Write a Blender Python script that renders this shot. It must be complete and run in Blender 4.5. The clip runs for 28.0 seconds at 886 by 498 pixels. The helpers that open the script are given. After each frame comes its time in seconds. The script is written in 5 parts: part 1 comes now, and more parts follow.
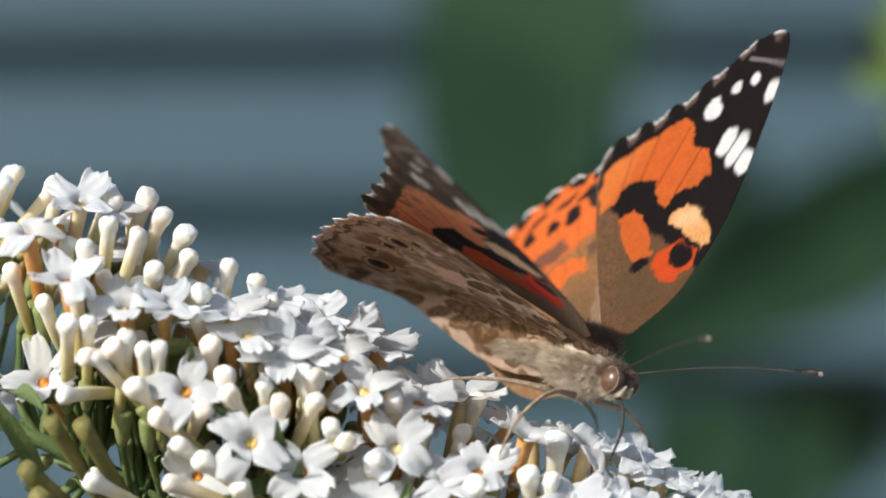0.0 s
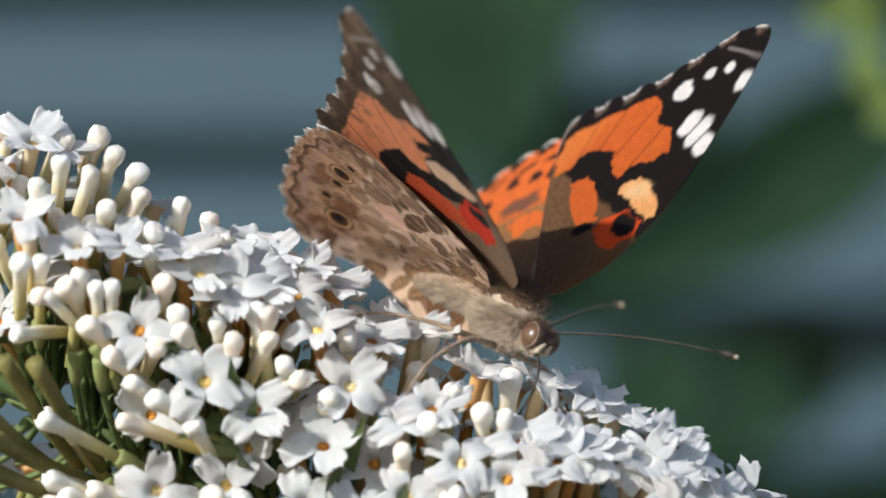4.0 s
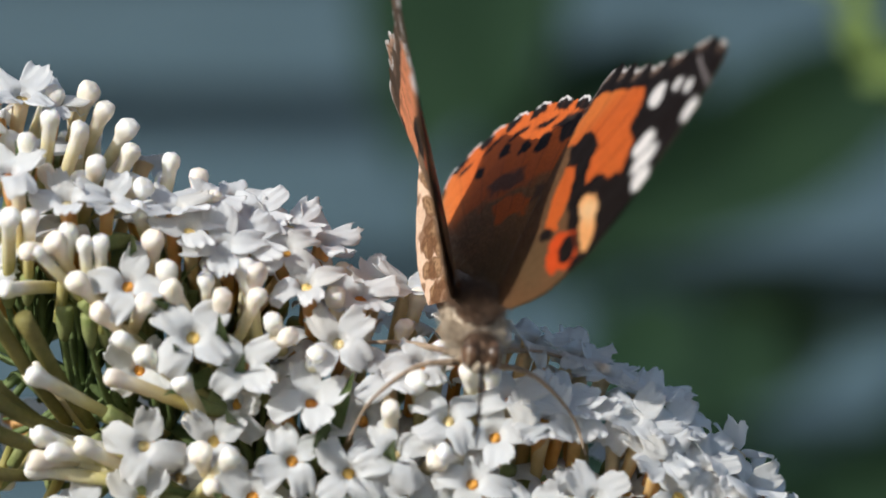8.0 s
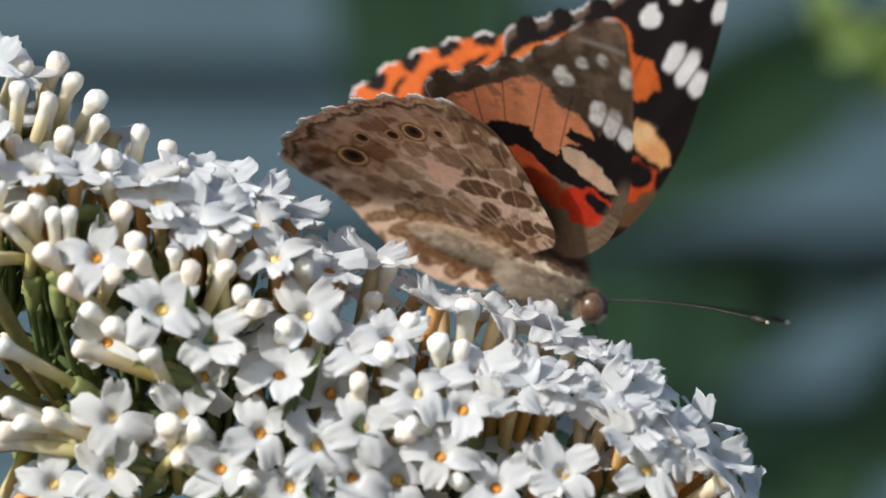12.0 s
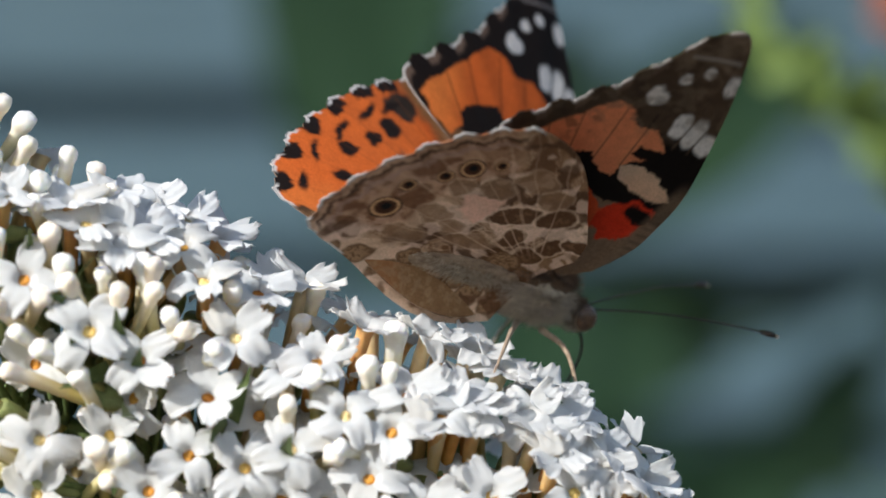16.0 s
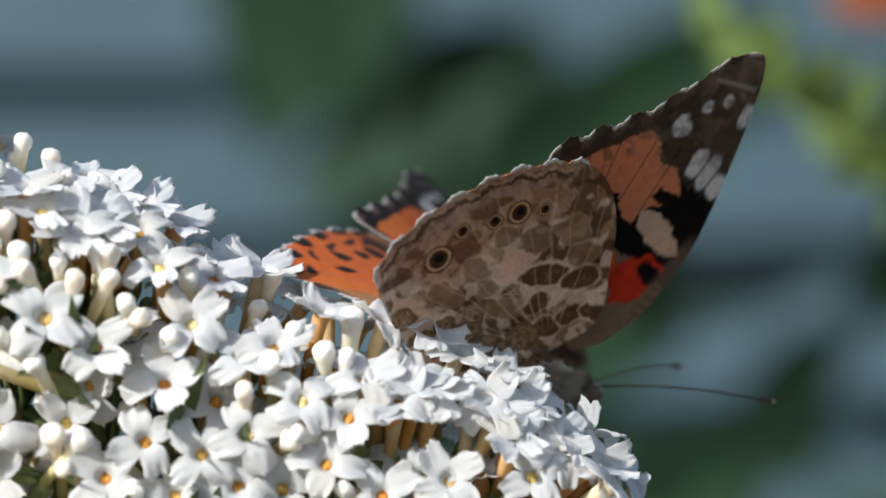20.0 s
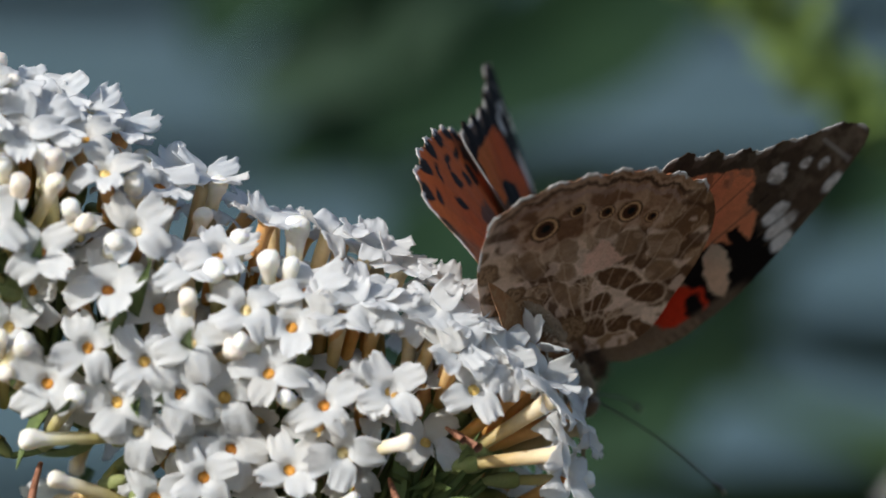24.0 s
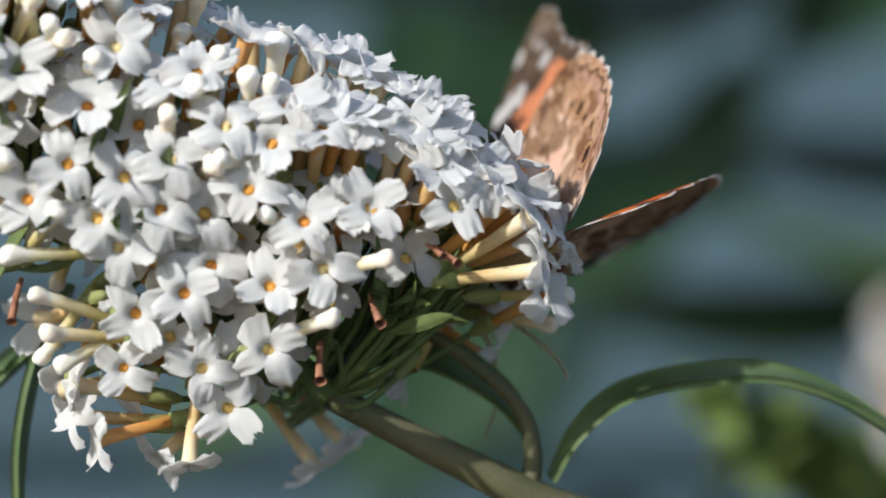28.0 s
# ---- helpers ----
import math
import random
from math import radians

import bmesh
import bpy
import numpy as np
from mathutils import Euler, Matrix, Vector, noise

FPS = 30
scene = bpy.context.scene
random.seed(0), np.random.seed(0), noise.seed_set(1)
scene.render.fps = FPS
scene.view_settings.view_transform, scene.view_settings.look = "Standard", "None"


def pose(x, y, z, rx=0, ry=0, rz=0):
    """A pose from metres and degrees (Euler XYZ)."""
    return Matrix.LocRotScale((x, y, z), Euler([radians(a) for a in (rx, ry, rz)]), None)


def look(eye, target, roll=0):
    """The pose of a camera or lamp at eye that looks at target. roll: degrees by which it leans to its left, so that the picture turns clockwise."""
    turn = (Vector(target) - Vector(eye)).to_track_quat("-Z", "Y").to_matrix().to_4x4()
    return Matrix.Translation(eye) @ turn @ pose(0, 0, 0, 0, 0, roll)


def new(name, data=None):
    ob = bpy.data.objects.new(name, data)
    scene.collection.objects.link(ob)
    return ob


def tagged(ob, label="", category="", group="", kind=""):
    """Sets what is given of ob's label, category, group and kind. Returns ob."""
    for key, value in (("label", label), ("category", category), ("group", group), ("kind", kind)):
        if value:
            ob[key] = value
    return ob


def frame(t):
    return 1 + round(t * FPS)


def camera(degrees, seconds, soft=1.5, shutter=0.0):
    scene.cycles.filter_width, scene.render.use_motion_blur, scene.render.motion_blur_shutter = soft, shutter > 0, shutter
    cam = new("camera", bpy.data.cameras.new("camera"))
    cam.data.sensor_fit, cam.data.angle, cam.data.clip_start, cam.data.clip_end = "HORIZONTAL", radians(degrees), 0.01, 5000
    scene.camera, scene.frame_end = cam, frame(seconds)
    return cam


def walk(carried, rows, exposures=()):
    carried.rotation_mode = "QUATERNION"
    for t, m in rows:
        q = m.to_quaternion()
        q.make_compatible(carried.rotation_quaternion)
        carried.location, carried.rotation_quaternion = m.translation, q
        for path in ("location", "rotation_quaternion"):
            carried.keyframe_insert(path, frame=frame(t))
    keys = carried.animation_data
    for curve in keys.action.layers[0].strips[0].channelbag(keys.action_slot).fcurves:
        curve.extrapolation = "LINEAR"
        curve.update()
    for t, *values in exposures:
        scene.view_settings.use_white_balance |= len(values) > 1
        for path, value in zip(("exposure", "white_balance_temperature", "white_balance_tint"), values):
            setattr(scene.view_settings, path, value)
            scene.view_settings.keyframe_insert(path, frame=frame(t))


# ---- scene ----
# ---- camera: on a tripod head 28 cm from the blossom, turned to follow the butterfly ----
LENS = 16.0
REACH = 0.2789          # metres from the lens to the plane of the panicle's axis
EYE = (0.0, -REACH, 1.2)
cam = camera(LENS, 28.0, soft=1.8)
cam.data.dof.use_dof = True
cam.data.dof.focus_distance = 0.2755
cam.data.dof.aperture_fstop = 16.0
PATH = [
    (0, 1.050, 1.904, 0.173), (0.5, 1.057, 1.875, 0.159), (1, 0.416, 1.656, 0.319), (1.5, 0.438, 1.417, 0.183),
    (2, 0.314, 1.463, 0.114), (2.5, 0.368, 1.218, 0.360), (3, 0.274, 1.202, 0.358), (3.5, 0.294, 0.912, 0.485),
    (5.5, -0.281, 0.580, -0.067), (6, -0.047, 0.229, -0.083), (6.5, 0.060, -0.099, -0.046), (7, 0.036, -0.207, -0.082),
    (7.5, -0.055, 0.039, -0.069), (8, 0.000, 0.000, 0.000), (8.5, 0.092, -0.079, -0.105), (9, 0.069, -0.093, -0.041),
    (9.5, 0.018, -0.051, -0.064), (10, -0.293, 0.116, -0.080), (10.5, -0.361, -0.211, -0.068), (11, -0.572, -0.134, -0.159),
    (11.5, -0.718, -0.159, -0.101), (12, -0.564, -0.497, -0.200), (12.5, -0.847, -0.400, -0.168), (13, -1.247, -0.134, -0.360),
    (13.5, -1.597, -0.081, -0.091), (15.5, -1.594, 0.006, -0.264), (16, -1.856, -0.083, -0.293), (16.5, -2.510, -0.160, -0.309),
    (17, -2.568, -0.192, -0.277), (17.5, -2.404, -0.235, -0.175), (18, -2.181, -0.416, -0.079), (18.5, -2.174, -0.473, -0.135),
    (19, -2.386, -0.407, -0.079), (19.5, -2.410, -0.594, -0.166), (20, -2.658, -0.351, 0.012), (20.5, -3.070, -0.671, 0.016),
    (21, -2.717, -0.864, -0.078), (21.5, -2.917, -0.979, -0.020), (23.5, -3.416, -1.422, -0.640), (24, -3.626, -1.951, -1.084),
    (24.5, -3.745, -1.838, -0.754), (25, -3.771, -1.880, -0.754), (25.5, -3.931, -2.249, -0.928), (26, -4.140, -2.688, -1.047),
    (26.4, -4.387, -3.604, -1.150), (26.5, -4.327, -4.138, -1.161), (26.8, -4.050, -4.865, -1.168), (27, -3.966, -4.957, -1.172),
    (27.5, -4.308, -5.135, -1.039), (28, -3.985, -5.284, -1.131),
]
walk(cam, [(t, pose(*EYE, 90 + pitch, roll, yaw)) for t, yaw, pitch, roll in PATH],
     [(0, -0.12), (3, -0.22), (6, -0.16), (8, -0.35), (9, -0.44), (11, -0.36), (12, -0.27), (13, -0.06), (13.5, -0.05), (15.5, -0.05), (17, 0.05), (20, -0.04), (21.5, -0.20), (24, -0.34), (25, -0.36), (26, -0.50), (27, -0.28), (28, -0.19)])

# ---- daylight ----
world = bpy.data.worlds.new("garden_sky")
scene.world = world
world.use_nodes = True
wn = world.node_tree
sky = wn.nodes.new("ShaderNodeTexSky")
sky.sky_type, sky.sun_disc = "NISHITA", False
sky.dust_density = 1.2
SUN_FROM = Vector((-0.67, -0.54, 0.50)).normalized()
sky.sun_elevation = math.asin(SUN_FROM.z)
sky.sun_rotation = math.atan2(SUN_FROM.x, SUN_FROM.y)
wn.links.new(sky.outputs[0], wn.nodes["Background"].inputs[0])
wn.nodes["Background"].inputs[1].default_value = 0.15
sun = new("sun", bpy.data.lights.new("sun", "SUN"))
sun.data.energy, sun.data.angle, sun.data.color = 4.9, radians(1.0), (1.0, 0.97, 0.925)
sun.matrix_world = look(SUN_FROM * 5 + Vector((0, 0, 1.2)), (0, 0, 1.2))

# ---- helpers of this scene ----
MM = 0.001


def at(u, v, y=0.0):
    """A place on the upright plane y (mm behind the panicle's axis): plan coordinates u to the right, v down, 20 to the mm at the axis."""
    k = 0.05 * (1 + y * MM / REACH)
    return Vector(((u - 784) * k, y, (441 - v) * k)) * MM + Vector((0, 0, 1.2))


def mesh_of(name, verts, faces, material, smooth=True):
    me = bpy.data.meshes.new(name)
    me.from_pydata([tuple(v) for v in verts], [], faces)
    me.materials.append(material)
    if smooth:
        me.shade_smooth()
    me.update()
    return me


def bm_mesh(name, bm, material, smooth=True):
    me = bpy.data.meshes.new(name)
    bm.to_mesh(me)
    bm.free()
    me.materials.append(material)
    if smooth:
        me.shade_smooth()
    return me


def part(name, data, parent, label="", m=None):
    ob = new(name, data)
    ob.parent = parent
    if m is not None:
        ob.matrix_basis = m
    return tagged(ob, label) if label else ob


def thing(name, label, category, group="", m=None, data=None):
    ob = new(name, data)
    if m is not None:
        ob.matrix_basis = m
    return tagged(ob, label, category, group)


def tube_data(points, radii, sides=8, cap=True):
    """Vertices and faces of a round rod through the points (Vectors), with a radius at each."""
    verts, faces = [], []
    n = len(points)
    side = None
    for i, p in enumerate(points):
        d = (points[min(i + 1, n - 1)] - points[max(i - 1, 0)]).normalized()
        if side is None:
            side = d.orthogonal().normalized()
        side = (side - d * side.dot(d)).normalized()
        other = d.cross(side)
        for k in range(sides):
            a = 2 * math.pi * k / sides
            verts.append(p + (side * math.cos(a) + other * math.sin(a)) * radii[i])
    for i in range(n - 1):
        for k in range(sides):
            k2 = (k + 1) % sides
            faces.append((i * sides + k, i * sides + k2, (i + 1) * sides + k2, (i + 1) * sides + k))
    if cap:
        faces.append(tuple(range(sides - 1, -1, -1)))
        faces.append(tuple((n - 1) * sides + k for k in range(sides)))
    return verts, faces


def rod(name, points, radii, material, sides=8):
    v, f = tube_data(points, radii, sides)
    return mesh_of(name, v, f, material)


def curve_points(ctrl, n):
    """A smooth line through the control points (Catmull-Rom)."""
    c = [ctrl[0] * 2 - ctrl[1]] + list(ctrl) + [ctrl[-1] * 2 - ctrl[-2]]
    out = []
    for i in range(n):
        s = i / (n - 1) * (len(ctrl) - 1)
        k = min(int(s), len(ctrl) - 2)
        t = s - k
        a, b, d, e = c[k], c[k + 1], c[k + 2], c[k + 3]
        out.append(0.5 * ((2 * b) + (d - a) * t + (2 * a - 5 * b + 4 * d - e) * t * t + (3 * b - a - 3 * d + e) * t ** 3))
    return out


def frame_to(normal, spin=0.0):
    """A turn that takes local z to the normal."""
    q = Vector((0, 0, 1)).rotation_difference(normal.normalized())
    return q.to_matrix().to_4x4() @ Matrix.Rotation(spin, 4, "Z")


# ---- materials ----
def material(name, build):
    m = bpy.data.materials.new(name)
    m.use_nodes = True
    nt = m.node_tree
    bsdf = nt.nodes["Principled BSDF"]
    build(nt, bsdf)
    return m


def node(nt, kind, **values):
    n = nt.nodes.new(kind)
    for k, v in values.items():
        n.inputs[k.replace("_", " ")].default_value = v
    return n


def ramp(nt, source, stops):
    r = nt.nodes.new("ShaderNodeValToRGB")
    while len(r.color_ramp.elements) < len(stops):
        r.color_ramp.elements.new(0.5)
    for e, (p, c) in zip(r.color_ramp.elements, stops):
        e.position, e.color = p, (*c, 1)
    nt.links.new(source, r.inputs[0])
    return r.outputs[0]


def mixed(nt, mode, fac, a, b):
    m = nt.nodes.new("ShaderNodeMix")
    m.data_type, m.blend_type = "RGBA", mode
    for sock, val in ((m.inputs[0], fac), (m.inputs[6], a), (m.inputs[7], b)):
        if isinstance(val, (int, float)):
            sock.default_value = val
        elif isinstance(val, tuple):
            sock.default_value = (*val, 1)
        else:
            nt.links.new(val, sock)
    return m.outputs[2]


def coords(nt):
    return nt.nodes.new("ShaderNodeTexCoord").outputs["Object"]


def noise_out(nt, vec, scale, detail=4.0, rough=0.55):
    n = node(nt, "ShaderNodeTexNoise", Scale=scale, Detail=detail, Roughness=rough)
    if vec is not None:
        nt.links.new(vec, n.inputs["Vector"])
    return n.outputs["Fac"]


def bump(nt, bsdf, height, strength, distance):
    b = node(nt, "ShaderNodeBump", Strength=strength, Distance=distance)
    nt.links.new(height, b.inputs["Height"])
    nt.links.new(b.outputs[0], bsdf.inputs["Normal"])
    return b.outputs[0]


def thin(nt, bsdf, color, amount, weight=None):
    """Lets part of the light through a thin leaf, petal or wing."""
    tr = nt.nodes.new("ShaderNodeBsdfTranslucent")
    if isinstance(color, tuple):
        tr.inputs[0].default_value = (*color, 1)
    else:
        nt.links.new(color, tr.inputs[0])
    mx = nt.nodes.new("ShaderNodeMixShader")
    mx.inputs[0].default_value = amount
    if weight is not None:
        nt.links.new(weight, mx.inputs[0])
    nt.links.new(bsdf.outputs[0], mx.inputs[1])
    nt.links.new(tr.outputs[0], mx.inputs[2])
    nt.links.new(mx.outputs[0], nt.nodes["Material Output"].inputs[0])


def petal_build(nt, b):
    v = coords(nt)
    big = noise_out(nt, v, 450, 3)
    fine = noise_out(nt, v, 1500, 5, 0.6)
    c = ramp(nt, big, [(0.3, (0.90, 0.90, 0.89)), (0.6, (0.93, 0.935, 0.935)), (0.8, (0.92, 0.915, 0.905))])
    info = nt.nodes.new("ShaderNodeObjectInfo")
    age = ramp(nt, info.outputs["Random"], [(0.0, (1, 1, 1)), (0.80, (0.995, 0.995, 0.995)), (1.0, (0.95, 0.92, 0.87))])
    c = mixed(nt, "MULTIPLY", 1.0, c, age)
    nt.links.new(c, b.inputs["Base Color"])
    b.inputs["Roughness"].default_value = 0.7
    b.inputs["Specular IOR Level"].default_value = 0.15
    bump(nt, b, fine, 0.45, 0.0002)
    b.inputs["Subsurface Weight"].default_value = 0.5
    b.inputs["Subsurface Radius"].default_value = (0.0013, 0.0011, 0.0010)
    b.inputs["Subsurface Scale"].default_value = 1.0
    thin(nt, b, mixed(nt, "MULTIPLY", 1.0, c, (1.0, 0.99, 0.98)), 0.30)


PETAL = material("white_petal", petal_build)


def along_build(stops, rough=0.5, spread=0.25):
    """A soft plant skin whose colour runs along local z (mm)."""
    def build(nt, b):
        v = coords(nt)
        sep = nt.nodes.new("ShaderNodeSeparateXYZ")
        nt.links.new(v, sep.inputs[0])
        mr = node(nt, "ShaderNodeMapRange")
        mr.inputs[1].default_value, mr.inputs[2].default_value = -0.010, 0.0
        nt.links.new(sep.outputs[2], mr.inputs[0])
        c = ramp(nt, mr.outputs[0], stops)
        info = nt.nodes.new("ShaderNodeObjectInfo")
        tint = ramp(nt, info.outputs["Random"], [(0.0, (1.0, 1.0, 0.95)), (0.4, (1, 0.95, 0.80)), (0.7, (1.0, 0.72, 0.40)), (1.0, (0.95, 0.58, 0.30))])
        c = mixed(nt, "MULTIPLY", spread, c, tint)
        c = mixed(nt, "MULTIPLY", 0.5, c, ramp(nt, noise_out(nt, v, 900), [(0.3, (0.75, 0.72, 0.65)), (0.65, (1, 1, 1))]))
        nt.links.new(c, b.inputs["Base Color"])
        b.inputs["Roughness"].default_value = rough
        b.inputs["Specular IOR Level"].default_value = 0.2
        bump(nt, b, noise_out(nt, v, 2000), 0.35, 0.0002)
        b.inputs["Subsurface Weight"].default_value = 0.5
        b.inputs["Subsurface Radius"].default_value = (0.0009, 0.0008, 0.0005)
        b.inputs["Subsurface Scale"].default_value = 1.0
    return build


TUBE = material("floret_tube", along_build([(0.0, (0.32, 0.29, 0.10)), (0.5, (0.63, 0.48, 0.27)), (1.0, (0.90, 0.82, 0.68))], 0.5, 1.0))
BUD = material("bud_skin", along_build([(0.0, (0.22, 0.24, 0.07)), (0.40, (0.52, 0.47, 0.21)), (0.74, (0.82, 0.76, 0.54)), (0.86, (0.93, 0.90, 0.83)), (1.0, (0.95, 0.94, 0.91))], 0.65, 0.25))


def throat_build(nt, b):
    v = coords(nt)
    info = nt.nodes.new("ShaderNodeObjectInfo")
    c = ramp(nt, info.outputs["Random"], [(0.0, (0.90, 0.80, 0.50)), (0.35, (0.88, 0.64, 0.20)), (0.6, (0.80, 0.42, 0.07)), (1.0, (0.70, 0.24, 0.03))])
    c = mixed(nt, "MULTIPLY", 0.7, c, ramp(nt, noise_out(nt, v, 2500), [(0.3, (0.6, 0.45, 0.3)), (0.6, (1, 1, 1))]))
    nt.links.new(c, b.inputs["Base Color"])
    b.inputs["Roughness"].default_value = 0.6


THROAT = material("orange_throat", throat_build)


def plant_build(a, c2, rough=0.55, scale=300, trans=0.0, fine=2500):
    def build(nt, b):
        v = coords(nt)
        c = ramp(nt, noise_out(nt, v, scale), [(0.3, a), (0.7, c2)])
        c = mixed(nt, "MULTIPLY", 0.4, c, ramp(nt, noise_out(nt, v, fine), [(0.3, (0.6, 0.6, 0.6)), (0.6, (1, 1, 1))]))
        nt.links.new(c, b.inputs["Base Color"])
        b.inputs["Roughness"].default_value = rough
        b.inputs["Specular IOR Level"].default_value = 0.25
        bump(nt, b, noise_out(nt, v, fine), 0.3, 0.0003)
        if trans:
            thin(nt, b, c, trans)
    return build


GREEN = material("green_stalk", plant_build((0.095, 0.150, 0.048), (0.185, 0.235, 0.090)))
STEM = material("grey_green_stem", plant_build((0.110, 0.116, 0.055), (0.165, 0.160, 0.094), 0.6, 180))
CALYX = material("calyx_green", plant_build((0.22, 0.27, 0.09), (0.36, 0.38, 0.17)))
DRY = material("withered_floret", plant_build((0.16, 0.06, 0.03), (0.45, 0.22, 0.14), 0.7, 700))
LEAF = material("leaf_green", plant_build((0.017, 0.050, 0.027), (0.034, 0.082, 0.037), 0.65, 25, 0.24, 200))
LEAF_NEAR = material("near_leaf_green", plant_build((0.09, 0.16, 0.06), (0.16, 0.23, 0.10), 0.5, 200, 0.15))
LEAF_OLIVE = material("leaf_olive", plant_build((0.05, 0.10, 0.035), (0.08, 0.14, 0.045), 0.65, 25, 0.25, 200))
SPRIG = material("sprig_lime", plant_build((0.17, 0.27, 0.07), (0.29, 0.39, 0.13), 0.65, 60, 0.34, 300))
# olive tube skin, with the shade on these tubes put into its colour
SHADED_OLIVE_TUBE = material("shaded_olive_tube", plant_build((0.17, 0.17, 0.05), (0.33, 0.28, 0.10), 0.55, 300, 0.1))
BARK = material("bark", plant_build((0.09, 0.07, 0.05), (0.16, 0.13, 0.09), 0.85, 60, 0, 400))


def board_build(nt, b):
    v = coords(nt)
    mp = node(nt, "ShaderNodeMapping")
    mp.inputs["Scale"].default_value = (1.0, 8.0, 14.0)
    nt.links.new(v, mp.inputs[0])
    grain = noise_out(nt, mp.outputs[0], 9, 6, 0.65)
    info = nt.nodes.new("ShaderNodeObjectInfo")
    c = ramp(nt, grain, [(0.25, (0.053, 0.102, 0.132)), (0.55, (0.078, 0.142, 0.179)), (0.8, (0.108, 0.171, 0.210))])
    c = mixed(nt, "MULTIPLY", 1.0, c, ramp(nt, info.outputs["Random"], [(0.0, (0.8, 0.8, 0.8)), (1.0, (1, 1, 1))]))
    nt.links.new(c, b.inputs["Base Color"])
    b.inputs["Roughness"].default_value = 0.7
    bump(nt, b, grain, 0.4, 0.002)


BOARD = material("blue_grey_paint", board_build)


def ground_build(nt, b):
    v = coords(nt)
    c = ramp(nt, noise_out(nt, v, 2.5, 8, 0.7), [(0.3, (0.035, 0.028, 0.018)), (0.55, (0.060, 0.046, 0.030)), (0.75, (0.080, 0.085, 0.040))])
    nt.links.new(c, b.inputs["Base Color"])
    b.inputs["Roughness"].default_value = 0.9
    bump(nt, b, noise_out(nt, v, 40, 6), 0.6, 0.02)


GROUND = material("garden_ground", ground_build)


def wing_build(nt, b):
    at_ = nt.nodes.new("ShaderNodeAttribute")
    at_.attribute_name = "scales"
    v = coords(nt)
    mp = node(nt, "ShaderNodeMapping")
    mp.inputs["Scale"].default_value = (1.0, 1.0, 0.2)
    nt.links.new(v, mp.inputs[0])
    fine = noise_out(nt, mp.outputs[0], 5200, 3, 0.7)
    mid = noise_out(nt, mp.outputs[0], 900, 4, 0.6)
    c = mixed(nt, "MULTIPLY", 0.45, at_.outputs["Color"], ramp(nt, fine, [(0.32, (0.55, 0.52, 0.5)), (0.62, (1, 1, 1))]))
    c = mixed(nt, "MULTIPLY", 0.35, c, ramp(nt, mid, [(0.3, (0.62, 0.6, 0.58)), (0.6, (1, 1, 1))]))
    nt.links.new(c, b.inputs["Base Color"])
    b.inputs["Roughness"].default_value = 0.65
    b.inputs["Specular IOR Level"].default_value = 0.08
    b.inputs["Sheen Weight"].default_value = 0.03
    bump(nt, b, fine, 0.35, 0.0001)
    thin(nt, b, mixed(nt, "MULTIPLY", 1.0, c, (1.0, 0.84, 0.70)), 0.2, at_.outputs["Alpha"])


WING = material("wing_scales", wing_build)


def fur_build(a, c2):
    def build(nt, b):
        v = coords(nt)
        mp = node(nt, "ShaderNodeMapping")
        mp.inputs["Scale"].default_value = (1.0, 0.35, 1.0)
        nt.links.new(v, mp.inputs[0])
        n = noise_out(nt, mp.outputs[0], 2200, 5, 0.7)
        c = ramp(nt, n, [(0.3, a), (0.65, c2)])
        nt.links.new(c, b.inputs["Base Color"])
        b.inputs["Roughness"].default_value = 0.85
        b.inputs["Sheen Weight"].default_value = 0.08
        bump(nt, b, n, 0.9, 0.0006)
    return build


FUR_DARK = material("brown_fur", fur_build((0.05, 0.030, 0.018), (0.24, 0.135, 0.075)))
FUR_MID = material("tan_fur", fur_build((0.16, 0.10, 0.06), (0.46, 0.33, 0.22)))
FUR_PALE = material("pale_fur", fur_build((0.44, 0.33, 0.22), (0.82, 0.70, 0.54)))
LEG = material("leg_brown", fur_build((0.32, 0.21, 0.13), (0.58, 0.44, 0.31)))
DARK = material("dark_chitin", plant_build((0.02, 0.015, 0.012), (0.06, 0.045, 0.035), 0.4, 900))


def eye_build(nt, b):
    v = coords(nt)
    c = ramp(nt, noise_out(nt, v, 1500), [(0.3, (0.06, 0.033, 0.02)), (0.7, (0.17, 0.095, 0.055))])
    nt.links.new(c, b.inputs["Base Color"])
    b.inputs["Roughness"].default_value = 0.3


EYEMAT = material("compound_eye", eye_build)

# ---- ground and fence ----
gv, gf = [], []
GN = 40
for i in range(GN + 1):
    for j in range(GN + 1):
        x, y = ((i / GN * 2 - 1) ** 3) * 600, ((j / GN * 2 - 1) ** 3) * 600
        gv.append((x, y, 0.02 * noise.noise(Vector((x * 0.7, y * 0.7, 0))) if abs(x) < 20 and abs(y) < 20 else 0.0))
for i in range(GN):
    for j in range(GN):
        a = i * (GN + 1) + j
        gf.append((a, a + GN + 1, a + GN + 2, a + 1))
tagged(new("ground", mesh_of("ground", gv, gf, GROUND)), "dark brown garden soil with sparse grass below the shrub", "ground", kind="structure")

FENCE_Y = 2.0


def box_bm(sx, sy, sz, bevel=0.0):
    bm = bmesh.new()
    bmesh.ops.create_cube(bm, size=1, matrix=Matrix.Diagonal((sx, sy, sz, 1)))
    if bevel:
        bmesh.ops.bevel(bm, geom=bm.edges[:], offset=bevel, segments=2, affect="EDGES", profile=0.6)
    return bm


